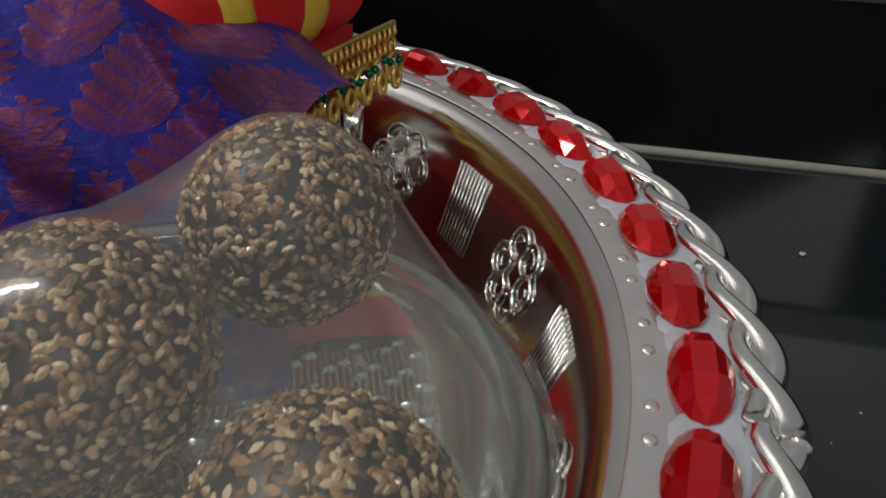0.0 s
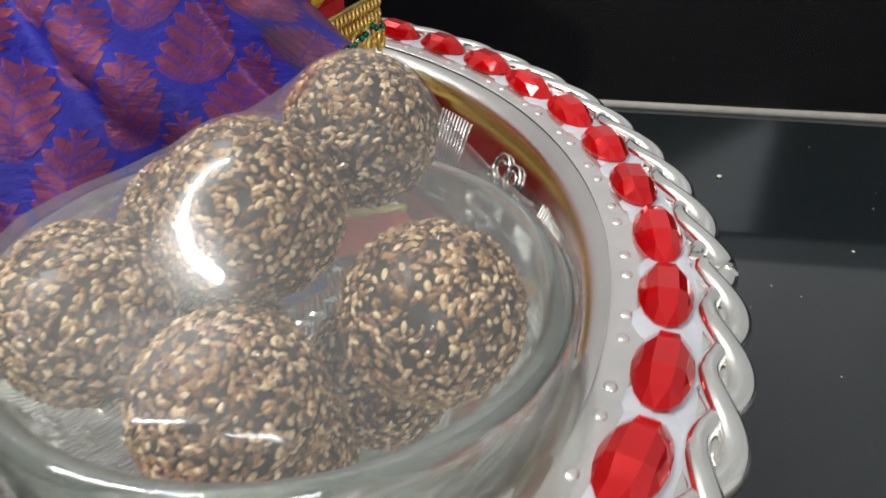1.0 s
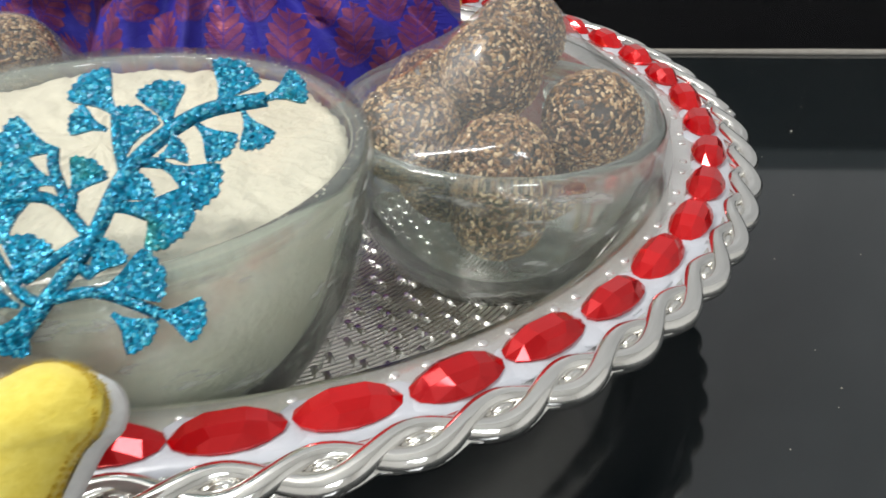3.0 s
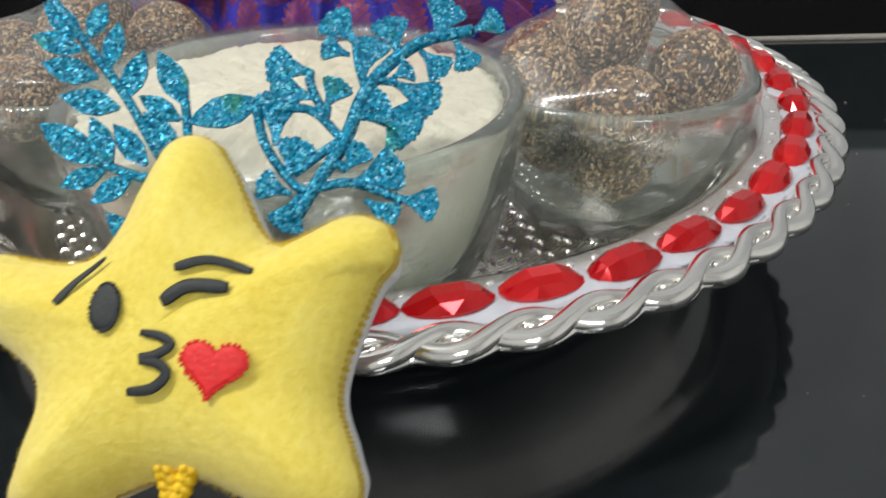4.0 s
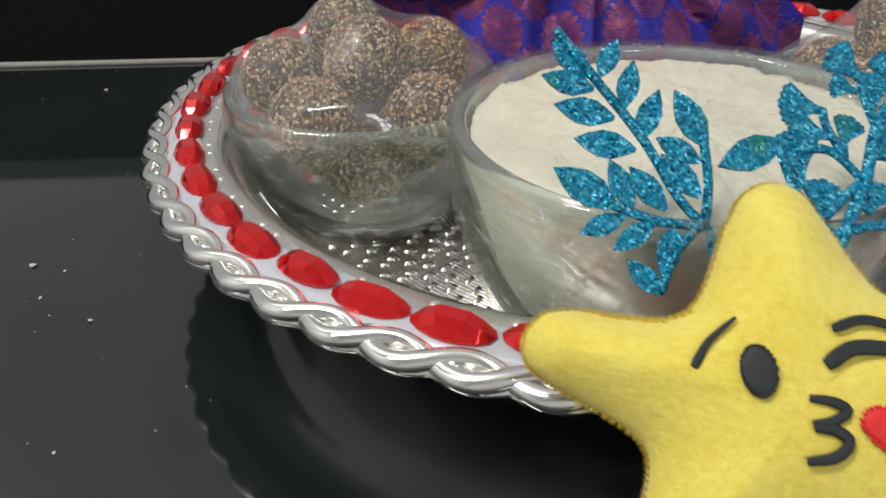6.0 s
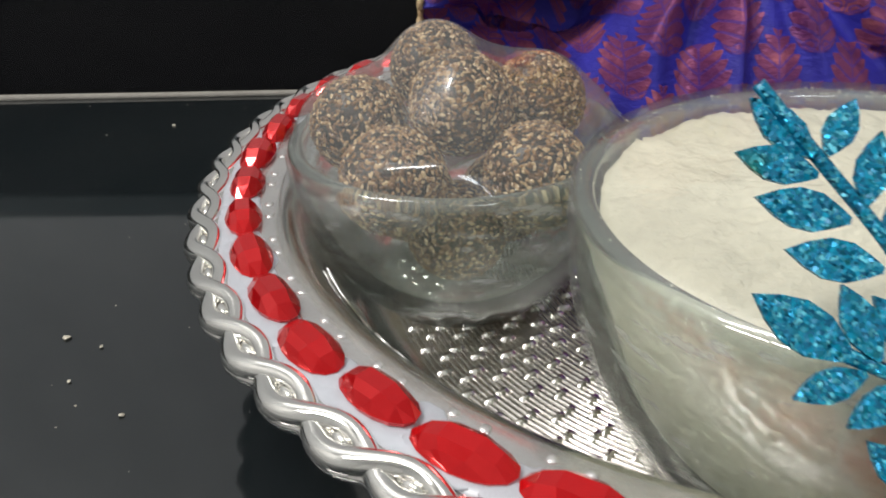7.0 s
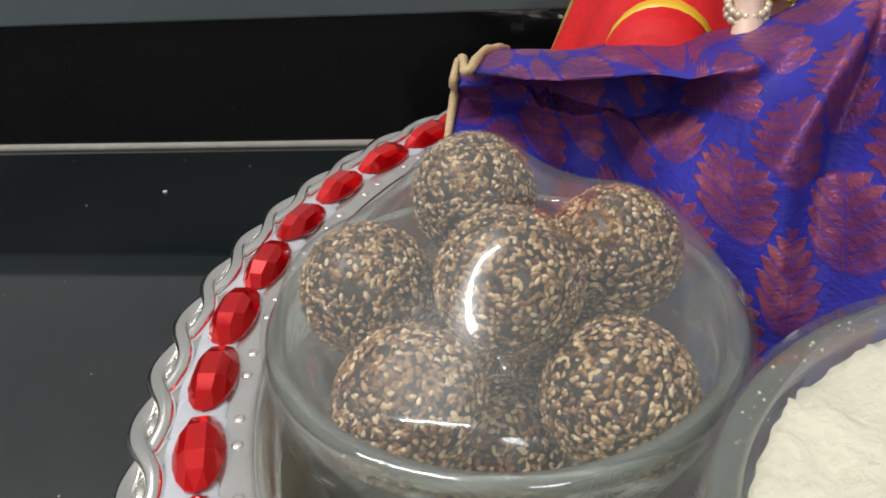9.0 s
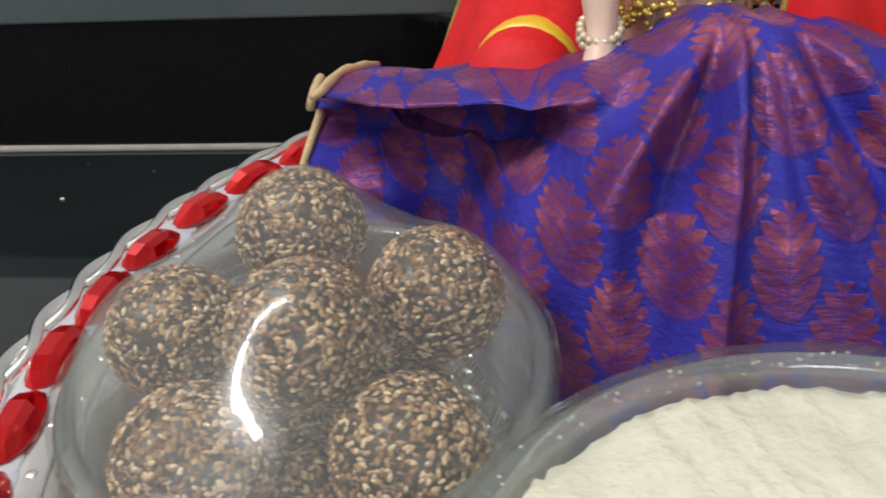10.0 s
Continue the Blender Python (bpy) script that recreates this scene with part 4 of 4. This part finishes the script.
def blade(base, tip, fan):
    """A flat leaf 0.8 mm thick: pointed, or widening to a ragged fan."""
    bm = bmesh.new()
    b, t = Vector(base), Vector(tip)
    d = t - b
    n = Vector((-d.y, d.x)).normalized()
    L = d.length * (1.12 if fan else 1.02)
    d.normalize()
    b = b - d * 0.6
    if fan:
        half = [(0, 0.35), (0.22, 0.55), (0.42, 1.1), (0.6, 1.95), (0.74, 2.55), (0.84, 2.8), (0.87, 2.4), (0.95, 2.3), (0.94, 1.7), (1.01, 1.4), (0.98, 0.8), (1.05, 0.4)]
        rim = half + [(u, -q) for u, q in half[::-1]]
        w = min(1.5, max(0.9, L / 5.8))
    else:
        rim = [(0, 0.3), (0.15, 1.0), (0.35, 1.75), (0.6, 1.8), (0.82, 1.1), (0.94, 0.5), (1.04, 0.0), (0.94, -0.5), (0.82, -1.1), (0.6, -1.8), (0.35, -1.75), (0.15, -1.0), (0, -0.3)]
        w = max(1.0, L / 8.0)
    for z, flip in ((0.4, False), (-0.4, True)):
        v = [bm.verts.new((*((b + d * L * u + n * s0 * w) / 1000), z / 1000)) for u, s0 in rim]
        bm.faces.new(v if flip else v[::-1])
    vs = list(bm.verts)
    k = len(rim)
    for i in range(k):
        j = (i + 1) % k
        bm.faces.new((vs[i], vs[j], vs[k + j], vs[k + i]))
    bmesh.ops.triangulate(bm, faces=[f for f in bm.faces if len(f.verts) > 4])
    bmesh.ops.recalc_face_normals(bm, faces=bm.faces)
    return bm


def sprig(label, leaves, stems, fan, at, facing):
    t = thing("glitter_sprig", at, label, "decoration", "blue glitter sprigs")
    ex = (Vector((1, 0, 0)) - facing * facing.x).normalized()
    ey = facing.cross(ex)
    t.rotation_euler = Matrix((ex, ey, facing)).transposed().to_euler()
    for k, st in enumerate(stems):
        bm = bmesh.new()
        pts = spline([(x / 1000, y / 1000, 0) for x, y in st], 8 * len(st))
        tube(bm, pts, [0.0013 if fan and k == 0 else 0.0009] * len(pts), 6, flat=0.8)
        part("stem", bm, M_GLITTER, t)
    for k, (x0, y0, x1, y1) in enumerate(leaves):
        ob = part("leaf", blade((x0, y0), (x1, y1), fan), M_GLITTER, t, smooth=False)
        ob.location.z = 0.0002 * (k % 5 - 2)
    return t


sprig("blue glittered sprig with pointed leaves behind the star", LEAVES_A, STEMS_A, False, SPRIG_AT, SPRIG_N)
fan_sprig = sprig("blue glittered sprig with fan leaves behind the star", LEAVES_B, STEMS_B, True, FAN_AT, FAN_N)
part("leaf", blade((-22.7, 1.4), (-34.4, -3.0), False), M_GLITTER, fan_sprig, smooth=False)


# ---------------------------------------------------------------- the doll's seat, the doll and its clothes
def table_of(pairs):
    """A smooth function through (x, value) pairs."""
    def f(x):
        if x <= pairs[0][0]:
            return pairs[0][1]
        for (a, va), (b, vb) in zip(pairs, pairs[1:]):
            if x <= b:
                u = (x - a) / (b - a)
                u = u * u * (3 - 2 * u) * 0.5 + u * 0.5
                return va + (vb - va) * u
        return pairs[-1][1]
    return f


ridge_z = table_of([(-0.1, 0.0695), (-0.07, 0.0705), (-0.045, 0.073), (-0.03, 0.078), (-0.008, 0.0895), (0.012, 0.087), (0.035, 0.079), (0.055, 0.068), (0.068, 0.056)])
ridge_y = table_of([(-0.1, 0.058), (-0.06, 0.052), (-0.03, 0.04), (0.0, 0.036), (0.04, 0.034), (0.068, 0.04)])
foot_y = table_of([(-0.1, 0.044), (-0.08, 0.037), (-0.06, 0.031), (-0.045, 0.012), (-0.03, -0.012), (0.0, -0.017), (0.03, -0.012), (0.045, 0.004), (0.06, 0.016), (0.068, 0.022)])
foot_z = table_of([(-0.1, 0.05), (-0.08, 0.042), (-0.06, 0.02), (-0.045, 0.0078), (0.068, 0.0078)])


def skirt_point(x, v):
    """v from 0 at the hem over 1 at the lap to 1.45 behind it."""
    yb, yr, zb, zr = foot_y(x), ridge_y(x), foot_z(x), ridge_z(x)
    w = min(v, 1.0)
    y, z = yb + (yr - yb) * w ** 1.08, zb + (zr - zb) * math.sin(w * math.pi / 2) ** 0.92
    if v > 1:
        y += (v - 1) * 0.06
        z -= (v - 1) ** 2 * 0.03
        x += 0.022 * (v - 1) * max(0.0, min(1.0, (-0.07 - x) / 0.02))
    x += 0.006 * w * w * max(0.0, min(1.0, (-0.07 - x) / 0.025))
    fan = math.atan2(x + 0.006, 0.1 - z)
    deep = (1 - 0.55 * w) * min(1, v * 4 + 0.3)
    fold = 0.011 * (abs(math.sin(6.5 * fan + 0.7)) ** 0.8 - 0.55) + 0.003 * math.sin(19 * fan + 2.0 + 3 * noise.noise(Vector((x * 40, v * 2, 1))))
    fold += 0.0026 * noise.noise(Vector((x * 45, v * 2.2, 5)))
    if x < -0.02:
        low = 0.84 + 9.0 * (x + 0.03)
        g = math.exp(-((v - low) / 0.11) ** 2) * max(0.0, min(1, (-0.034 - x) / 0.016))
        fold += 0.029 * g
        fold -= 0.007 * math.exp(-((v - low - 0.16) / 0.08) ** 2) * max(0.0, min(1, (-0.034 - x) / 0.016))
        fold -= 0.007 * math.exp(-((v - low + 0.26) / 0.12) ** 2) * max(0.0, min(1, (-0.034 - x) / 0.016))
    if x > 0.022:
        fold += 0.006 * math.exp(-((v - 0.8 - 3.0 * (x - 0.04)) / 0.16) ** 2) * min(1, (x - 0.022) / 0.012)
    y += fold * deep
    lap = -0.029 - 0.024 * (1 - w) ** 0.8
    if x < lap and v < 1:
        u = min(1.0, (lap - x) / 0.011)
        y += 0.017 * u * u * (3 - 2 * u) * math.sin(math.pi * min(1, w * 0.92 + 0.08)) ** 0.7
    if x < -0.024 and v > 0.55:
        y -= 0.013 * math.exp(-((v - 0.93) / 0.13) ** 2) * min(1, (-0.024 - x) / 0.02)
    z -= fold * 0.5 * deep * max(0.0, min(1.0, (0.95 - v) / 0.25)) if v > 0.5 else 0
    if v < 1.05:
        y = min(y, 0.0445 - 0.287 * x)
    return Vector((x, y, max(z, 0.0066)))


bm = bmesh.new()
uvl = bm.loops.layers.uv.new("UVMap")
NX, NV = 150, 84
grid, where = [], {}
for i in range(NX + 1):
    x = -0.0955 + 0.1635 * i / NX
    col, run, last = [], 0.0, None
    for j in range(NV + 1):
        p = skirt_point(x, 1.45 * j / NV)
        if last is not None:
            run += (p - last).length
        last = p
        vtx = bm.verts.new(p)
        where[vtx] = (x * 1.12, run - 0.055)
        col.append(vtx)
    grid.append(col)
for i in range(NX):
    for j in range(NV):
        f = bm.faces.new((grid[i][j], grid[i + 1][j], grid[i + 1][j + 1], grid[i][j + 1]))
        for lp in f.loops:
            lp[uvl].uv = where[lp.vert]
skirt = thing("brocade_cloth", (0, 0, 0), "draped blue-purple brocade cloth with copper leaf motifs", "cloth")
part("cloth", bm, M_BROCADE, skirt)
bm = bmesh.new()
edge = [skirt_point(-0.0955, 1.45 * j / 30) + Vector((-0.0008, -0.0005, 0.0006)) for j in range(31)]
tube(bm, edge, [0.0011 + 0.0002 * math.sin(i * 2.1) for i in range(31)], 8)
part("piping", bm, M_PIPE, skirt, "pale golden corded edge")


# the small red seat with gold lace, on silver feet
sofa = thing("toy_sofa", (0, 0.07, 0), "small red padded toy sofa with yellow ribbons and gold lace", "toy sofa")
TURN = radians(-16)
def seat_place(x, y, z):
    c, s0 = math.cos(TURN), math.sin(TURN)
    return Vector((x * c - y * s0, x * s0 + y * c, z))


bm = bmesh.new()
box(bm, (-0.056, -0.02, 0.041), (0.0565, 0.042, 0.056), 0.005)
bmesh.ops.transform(bm, matrix=Matrix.Rotation(TURN, 4, "Z"), verts=bm.verts)
part("seat_pad", bm, M_RED, sofa)
for sx in (-1, 1):
    for sy in (-0.014, 0.036):
        bm = bmesh.new()
        p = seat_place(sx * 0.049, sy, 0)
        tube(bm, [p + Vector((0, 0, z)) for z in (0.0064, 0.012, 0.03, 0.042)], [0.0012, 0.002, 0.0042, 0.005], 8)
        part("leg", bm, M_BRAID, sofa, "small silver cone foot")
for side in (-1, 1):
    bm = bmesh.new()
    high = 0.0675 if side > 0 else 0.0635
    a, b = seat_place(side * 0.044, -0.024, high), seat_place(side * 0.044, 0.042, high)
    n = 22
    pts = [a + (b - a) * i / (n - 1) for i in range(n)]
    rad = [0.0135 * min(1, math.sqrt(max(0.02, 1 - (1 - min(i, n - 1 - i) / 3) ** 2)) if min(i, n - 1 - i) < 3 else 1) for i in range(n)]
    tube(bm, pts, rad, 24)
    arm_rest = part("armrest", bm, M_RED, sofa, "red padded roll")
    for u in (0.28, 0.62):
        bm = bmesh.new()
        tube(bm, [a + (b - a) * (u + w * 0.012) for w in (-5, -2.5, 0, 2.5, 5)], [0.0137, 0.014, 0.0141, 0.014, 0.0137], 24)
        part("ribbon", bm, M_SATIN, arm_rest, "shiny yellow satin ribbon")
# lace: rows of small loops and hanging scallops along the side and front
lace = bmesh.new()
sequins = bmesh.new()
rg = random.Random(8)
runs = [(seat_place(0.0575, -0.022, 0), seat_place(0.0575, 0.044, 0)), (seat_place(-0.057, -0.0215, 0), seat_place(0.0575, -0.0215, 0))]
for p0, p1 in runs:
    d = (p1 - p0)
    n = int(d.length / 0.0021)
    out = Vector((d.y, -d.x, 0)).normalized()
    for i in range(n):
        p = p0 + d * (i + 0.5) / n
        for z0, z1 in ((0.0555, 0.0525), (0.0522, 0.0492)):
            tube(lace, [p + out * 0.0008 + Vector((0, 0, z0)) + d.normalized() * 0.0005, p + out * 0.0016 + Vector((0, 0, (z0 + z1) / 2)), p + out * 0.0008 + Vector((0, 0, z1)) - d.normalized() * 0.0005], 0.00055, 5)
        if i % 3 == 0:
            q = [p + out * 0.001 + d.normalized() * 0.003 * math.cos(w) + Vector((0, 0, 0.0455 + 0.0036 * math.sin(w))) for w in [math.pi * 2 * k / 12 for k in range(12)]]
            tube(lace, q, 0.0007, 5, True)
            q = [p + out * 0.0016 + d.normalized() * 0.0016 * math.cos(w) + Vector((0, 0, 0.0435 + 0.0026 * math.sin(w))) for w in [math.pi * 2 * k / 8 for k in range(8)]]
            tube(lace, q, 0.0008, 5, True)
            for g in (-0.0024, 0.0016):
                sq = bmesh.ops.create_icosphere(sequins, subdivisions=1, radius=0.0011)
                bmesh.ops.translate(sequins, verts=sq["verts"], vec=p + out * 0.0016 + d.normalized() * g + Vector((0, 0, 0.0478 + rg.uniform(-0.0012, 0.0012))))
    tube(lace, [p0 + out * 0.0006 + Vector((0, 0, 0.0557)), p1 + out * 0.0006 + Vector((0, 0, 0.0557))], 0.0007, 6)
    tube(lace, [p0 + out * 0.0006 + Vector((0, 0, 0.049)), p1 + out * 0.0006 + Vector((0, 0, 0.049))], 0.0007, 6)
tagged(part("lace", lace, M_GOLD, sofa, "gold looped lace trim"), kind="stuff")
tagged(part("sequins", sequins, M_GREEN, sofa, "dark green sequins"), kind="stuff")

# the doll: one plain shape
bm = bmesh.new()
tube(bm, [(-0.008, 0.078, 0.062), (-0.008, 0.078, 0.085), (-0.008, 0.08, 0.105), (-0.008, 0.082, 0.125), (-0.008, 0.083, 0.138), (-0.008, 0.083, 0.15)], [0.017, 0.014, 0.012, 0.017, 0.013, 0.004], 20)
tube(bm, spline([(-0.024, 0.08, 0.134), (-0.031, 0.072, 0.112), (-0.0295, 0.062, 0.09), (-0.029, 0.057, 0.08), (-0.030, 0.0515, 0.0725), (-0.0315, 0.047, 0.066)], 24), [0.005] * 8 + [0.0046, 0.0044, 0.0041, 0.0038, 0.0035, 0.0033, 0.0032, 0.0032, 0.0034, 0.0039, 0.0043, 0.0044, 0.0042, 0.0038, 0.0031, 0.0018], 12)
tube(bm, spline([(0.008, 0.08, 0.134), (0.016, 0.075, 0.112), (0.012, 0.066, 0.095)], 10), 0.0045, 12)
doll = new("doll", mesh_from("doll", bm))
doll.data.materials.append(M_SKIN)
tagged(doll, "pale vinyl doll seated behind the brocade cloth", "doll")

# beaded bracelet
brace = thing("bracelet", (-0.0292, 0.0575, 0.0805), "pearl bead bracelet round the doll's wrist", "bracelet")
bm = bmesh.new()
bmesh.ops.create_uvsphere(bm, u_segments=10, v_segments=7, radius=0.001)
BEAD = mesh_from("bead", bm)
BEAD.materials.append(M_PEARL)
for tier in (-0.5, 0.5):
    for k in range(16):
        w = 2 * math.pi * (k + tier) / 16
        ob = part("bead", BEAD, None, brace)
        ob.location = (0.0042 * math.cos(w), 0.0036 * math.sin(w), 0.002 * math.sin(w) + tier * 0.0019)

# red shawl at both sides of the doll
def shawl(label, c, rx, ry, rz, t0, t1, slope=False):
    bm = bmesh.new()
    cols = []
    for i in range(41):
        th = radians(t0 + (t1 - t0) * i / 40)
        col = []
        for j in range(25):
            ph = radians(-25 + 105 * j / 24)
            k = 1 + 0.07 * math.sin(7 * th + 2 * ph) + 0.05 * noise.noise(Vector((th * 2, ph * 3, rx * 100)))
            r = k * (1 - 0.75 * (math.sin(ph) + 0.42) / 1.4 if slope else math.cos(ph))
            col.append(bm.verts.new((c[0] + rx * r * math.cos(th), c[1] + ry * r * math.sin(th), c[2] + rz * math.sin(ph))))
        cols.append(col)
    for i in range(40):
        for j in range(24):
            bm.faces.new((cols[i][j], cols[i + 1][j], cols[i + 1][j + 1], cols[i][j + 1]))
    rims = [[v.co.copy() for v in cols[0]], [v.co.copy() for v in cols[-1]]]
    t = thing("red_shawl", c, label, "shawl", "red doll shawl")
    ob = part("cloth", bm, M_RED, t)
    ob.matrix_parent_inverse = Matrix.Translation(c).inverted()
    for rim in rims:
        bm = bmesh.new()
        tube(bm, [p - Vector(c) for p in rim], 0.0009, 6)
        part("border", bm, M_GOLD, t, "gold zari edge")
    return t


shawl("red shawl with gold edge over the doll's arm", (-0.03, 0.104, 0.056), 0.049, 0.047, 0.06, 165, 285, True)
shawl("red shawl with gold edge behind the brocade cloth", (0.02, 0.088, 0.056), 0.03, 0.033, 0.06, 245, 375)

# gold bead belt
bm = bmesh.new()
rg = random.Random(5)
for k in range(300):
    w, h = rg.uniform(math.pi * 1.0, math.pi * 2.0), rg.uniform(0, 1)
    sp = bmesh.ops.create_icosphere(bm, subdivisions=1, radius=rg.uniform(0.0008, 0.0015))
    bmesh.ops.translate(bm, verts=sp["verts"], vec=(-0.008 + 0.0185 * math.cos(w), 0.078 + 0.0165 * math.sin(w), 0.078 + 0.036 * h))
belt = new("bead_belt", mesh_from("bead_belt", bm))
belt.data.materials.append(M_GOLD)
tagged(belt, "dense gold bead fringe round the doll's waist", "jewellery", kind="stuff")

# red cloth with gold border lying on the tray between the bowls
bm = bmesh.new()
cols = []
for i in range(41):
    u = i / 40
    a, b = Vector((0.012, -0.006, 0)), Vector((0.083, 0.054, 0))
    mid = a.lerp(b, u) + Vector((0.0, 0.012 * math.sin(math.pi * u), 0))
    nrm = Vector((0.63, -0.77, 0))
    col = []
    for j in range(9):
        w = j / 8
        z = 0.0072 + 0.006 * math.sin(math.pi * w) * (0.7 + 0.5 * noise.noise(Vector((u * 6, w * 2, 0))))
        col.append(bm.verts.new(mid + nrm * (w - 0.5) * 0.018 + Vector((0, 0, z))))
    cols.append(col)
for i in range(40):
    for j in range(8):
        bm.faces.new((cols[i][j], cols[i + 1][j], cols[i + 1][j + 1], cols[i][j + 1]))
rims = [[c[k].co.copy() for c in cols] for k in (1, 3)]
sash = thing("sash", (0, 0, 0), "red sash with gold zari border lying on tray", "cloth")
part("cloth", bm, M_RED, sash)
for rim in rims:
    bm = bmesh.new()
    tube(bm, [p + Vector((0, 0, 0.0008 + 0.0004 * math.sin(i * 2.3))) for i, p in enumerate(rim)], [0.0013 + 0.0004 * math.sin(i * 1.9) for i in range(len(rim))], 6)
    part("border", bm, M_GOLD, sash, "gold zari lace")

# crumbs on the counter and the wall
rg = random.Random(21)
for x, y in ((-0.174, -0.034), (-0.176, -0.048), (-0.21, 0.125), (-0.185, -0.03), (0.172, 0.11), (-0.158, -0.06), (-0.19, -0.09), (0.2, 0.07), (-0.15, -0.11), (-0.21, -0.02), (0.06, -0.19), (-0.05, -0.2)):
    bm = bmesh.new()
    bmesh.ops.create_icosphere(bm, subdivisions=1, radius=rg.uniform(0.0004, 0.0009))
    for v in bm.verts:
        v.co = Vector((v.co.x * rg.uniform(0.6, 1.6), v.co.y * rg.uniform(0.6, 1.6), v.co.z * 0.6))
    ob = new("crumb", mesh_from("crumb", bm, False))
    ob.location = (x, y, 0.0004)
    ob.data.materials.append(M_CRUMB)
    tagged(ob, "tiny pale crumb on the black counter", "crumb", "crumbs")

# a flat sheet of film over the flour bowl
bm = lathe([(0.0004, 0.0633), (0.015, 0.0632), (0.03, 0.0631), (0.045, 0.063), (0.0528, 0.0629), (0.0537, 0.061), (0.0536, 0.0575)], 120, lambda k, a: (0.0003 * noise.noise(Vector((math.cos(a) * 9, math.sin(a) * 9, k))) * (k > 4), 0.0004 * noise.noise(Vector((math.cos(a) * k * 1.3, math.sin(a) * k * 1.3, 7))) * (k < 5)))
flat_film = thing("cling_film", (FB[0], FB[1], 0.001), "clear cling film pulled flat over the flour bowl", "film", "cling film covers")
part("sheet", bm, M_FILM_THIN, flat_film)
film_skirt(flat_film, 0.0533, 0.0052, 0.0617, 0.034, 4)

# clear glass and film let the light through
for ob in scene.objects:
    if ob.type == "MESH" and ob.data.materials and ob.data.materials[0] in (M_GLASS, M_LIP, M_FILM, M_FILM2, M_FILM_THIN):
        ob.visible_shadow = False

# flour dust on the lip of the flour bowl
bm = bmesh.new()
rg = random.Random(44)
for k in range(170):
    w = rg.gauss(1.2, 1.3) if k % 3 else rg.uniform(0, 2 * math.pi)
    r = rg.gauss(0.0508, 0.0008)
    sp = bmesh.ops.create_icosphere(bm, subdivisions=1, radius=rg.uniform(0.0001, 0.0003))
    bmesh.ops.translate(bm, verts=sp["verts"], vec=(r * math.cos(w), r * math.sin(w), 0.0627 + rg.uniform(-0.0006, 0.0003) - max(0, 0.0512 - r) * 1.2))
ob = new("flour_dust", mesh_from("flour_dust", bm))
ob.location = (FB[0], FB[1], 0)
ob.data.materials.append(M_FLOUR)
tagged(ob, "white flour dust stuck to the glass lip", "flour", kind="stuff")

# fine dust on the counter
rg = random.Random(77)
bm = bmesh.new()
for k in range(170):
    a, r = rg.uniform(0, 2 * math.pi), rg.uniform(0.15, 0.32)
    x, y = r * math.cos(a), r * math.sin(a)
    if not -0.4 < y < 0.155:
        continue
    sp = bmesh.ops.create_icosphere(bm, subdivisions=1, radius=rg.uniform(0.0001, 0.00028))
    for v in sp["verts"]:
        v.co = Vector((v.co.x * rg.uniform(0.6, 1.8), v.co.y * rg.uniform(0.6, 1.4), v.co.z * 0.5))
    bmesh.ops.translate(bm, verts=sp["verts"], vec=(x, y, 0.0001))
ob = new("dust", mesh_from("dust", bm, False))
ob.data.materials.append(M_CRUMB)
tagged(ob, "fine pale dust specks on the black counter", "dust", kind="stuff")
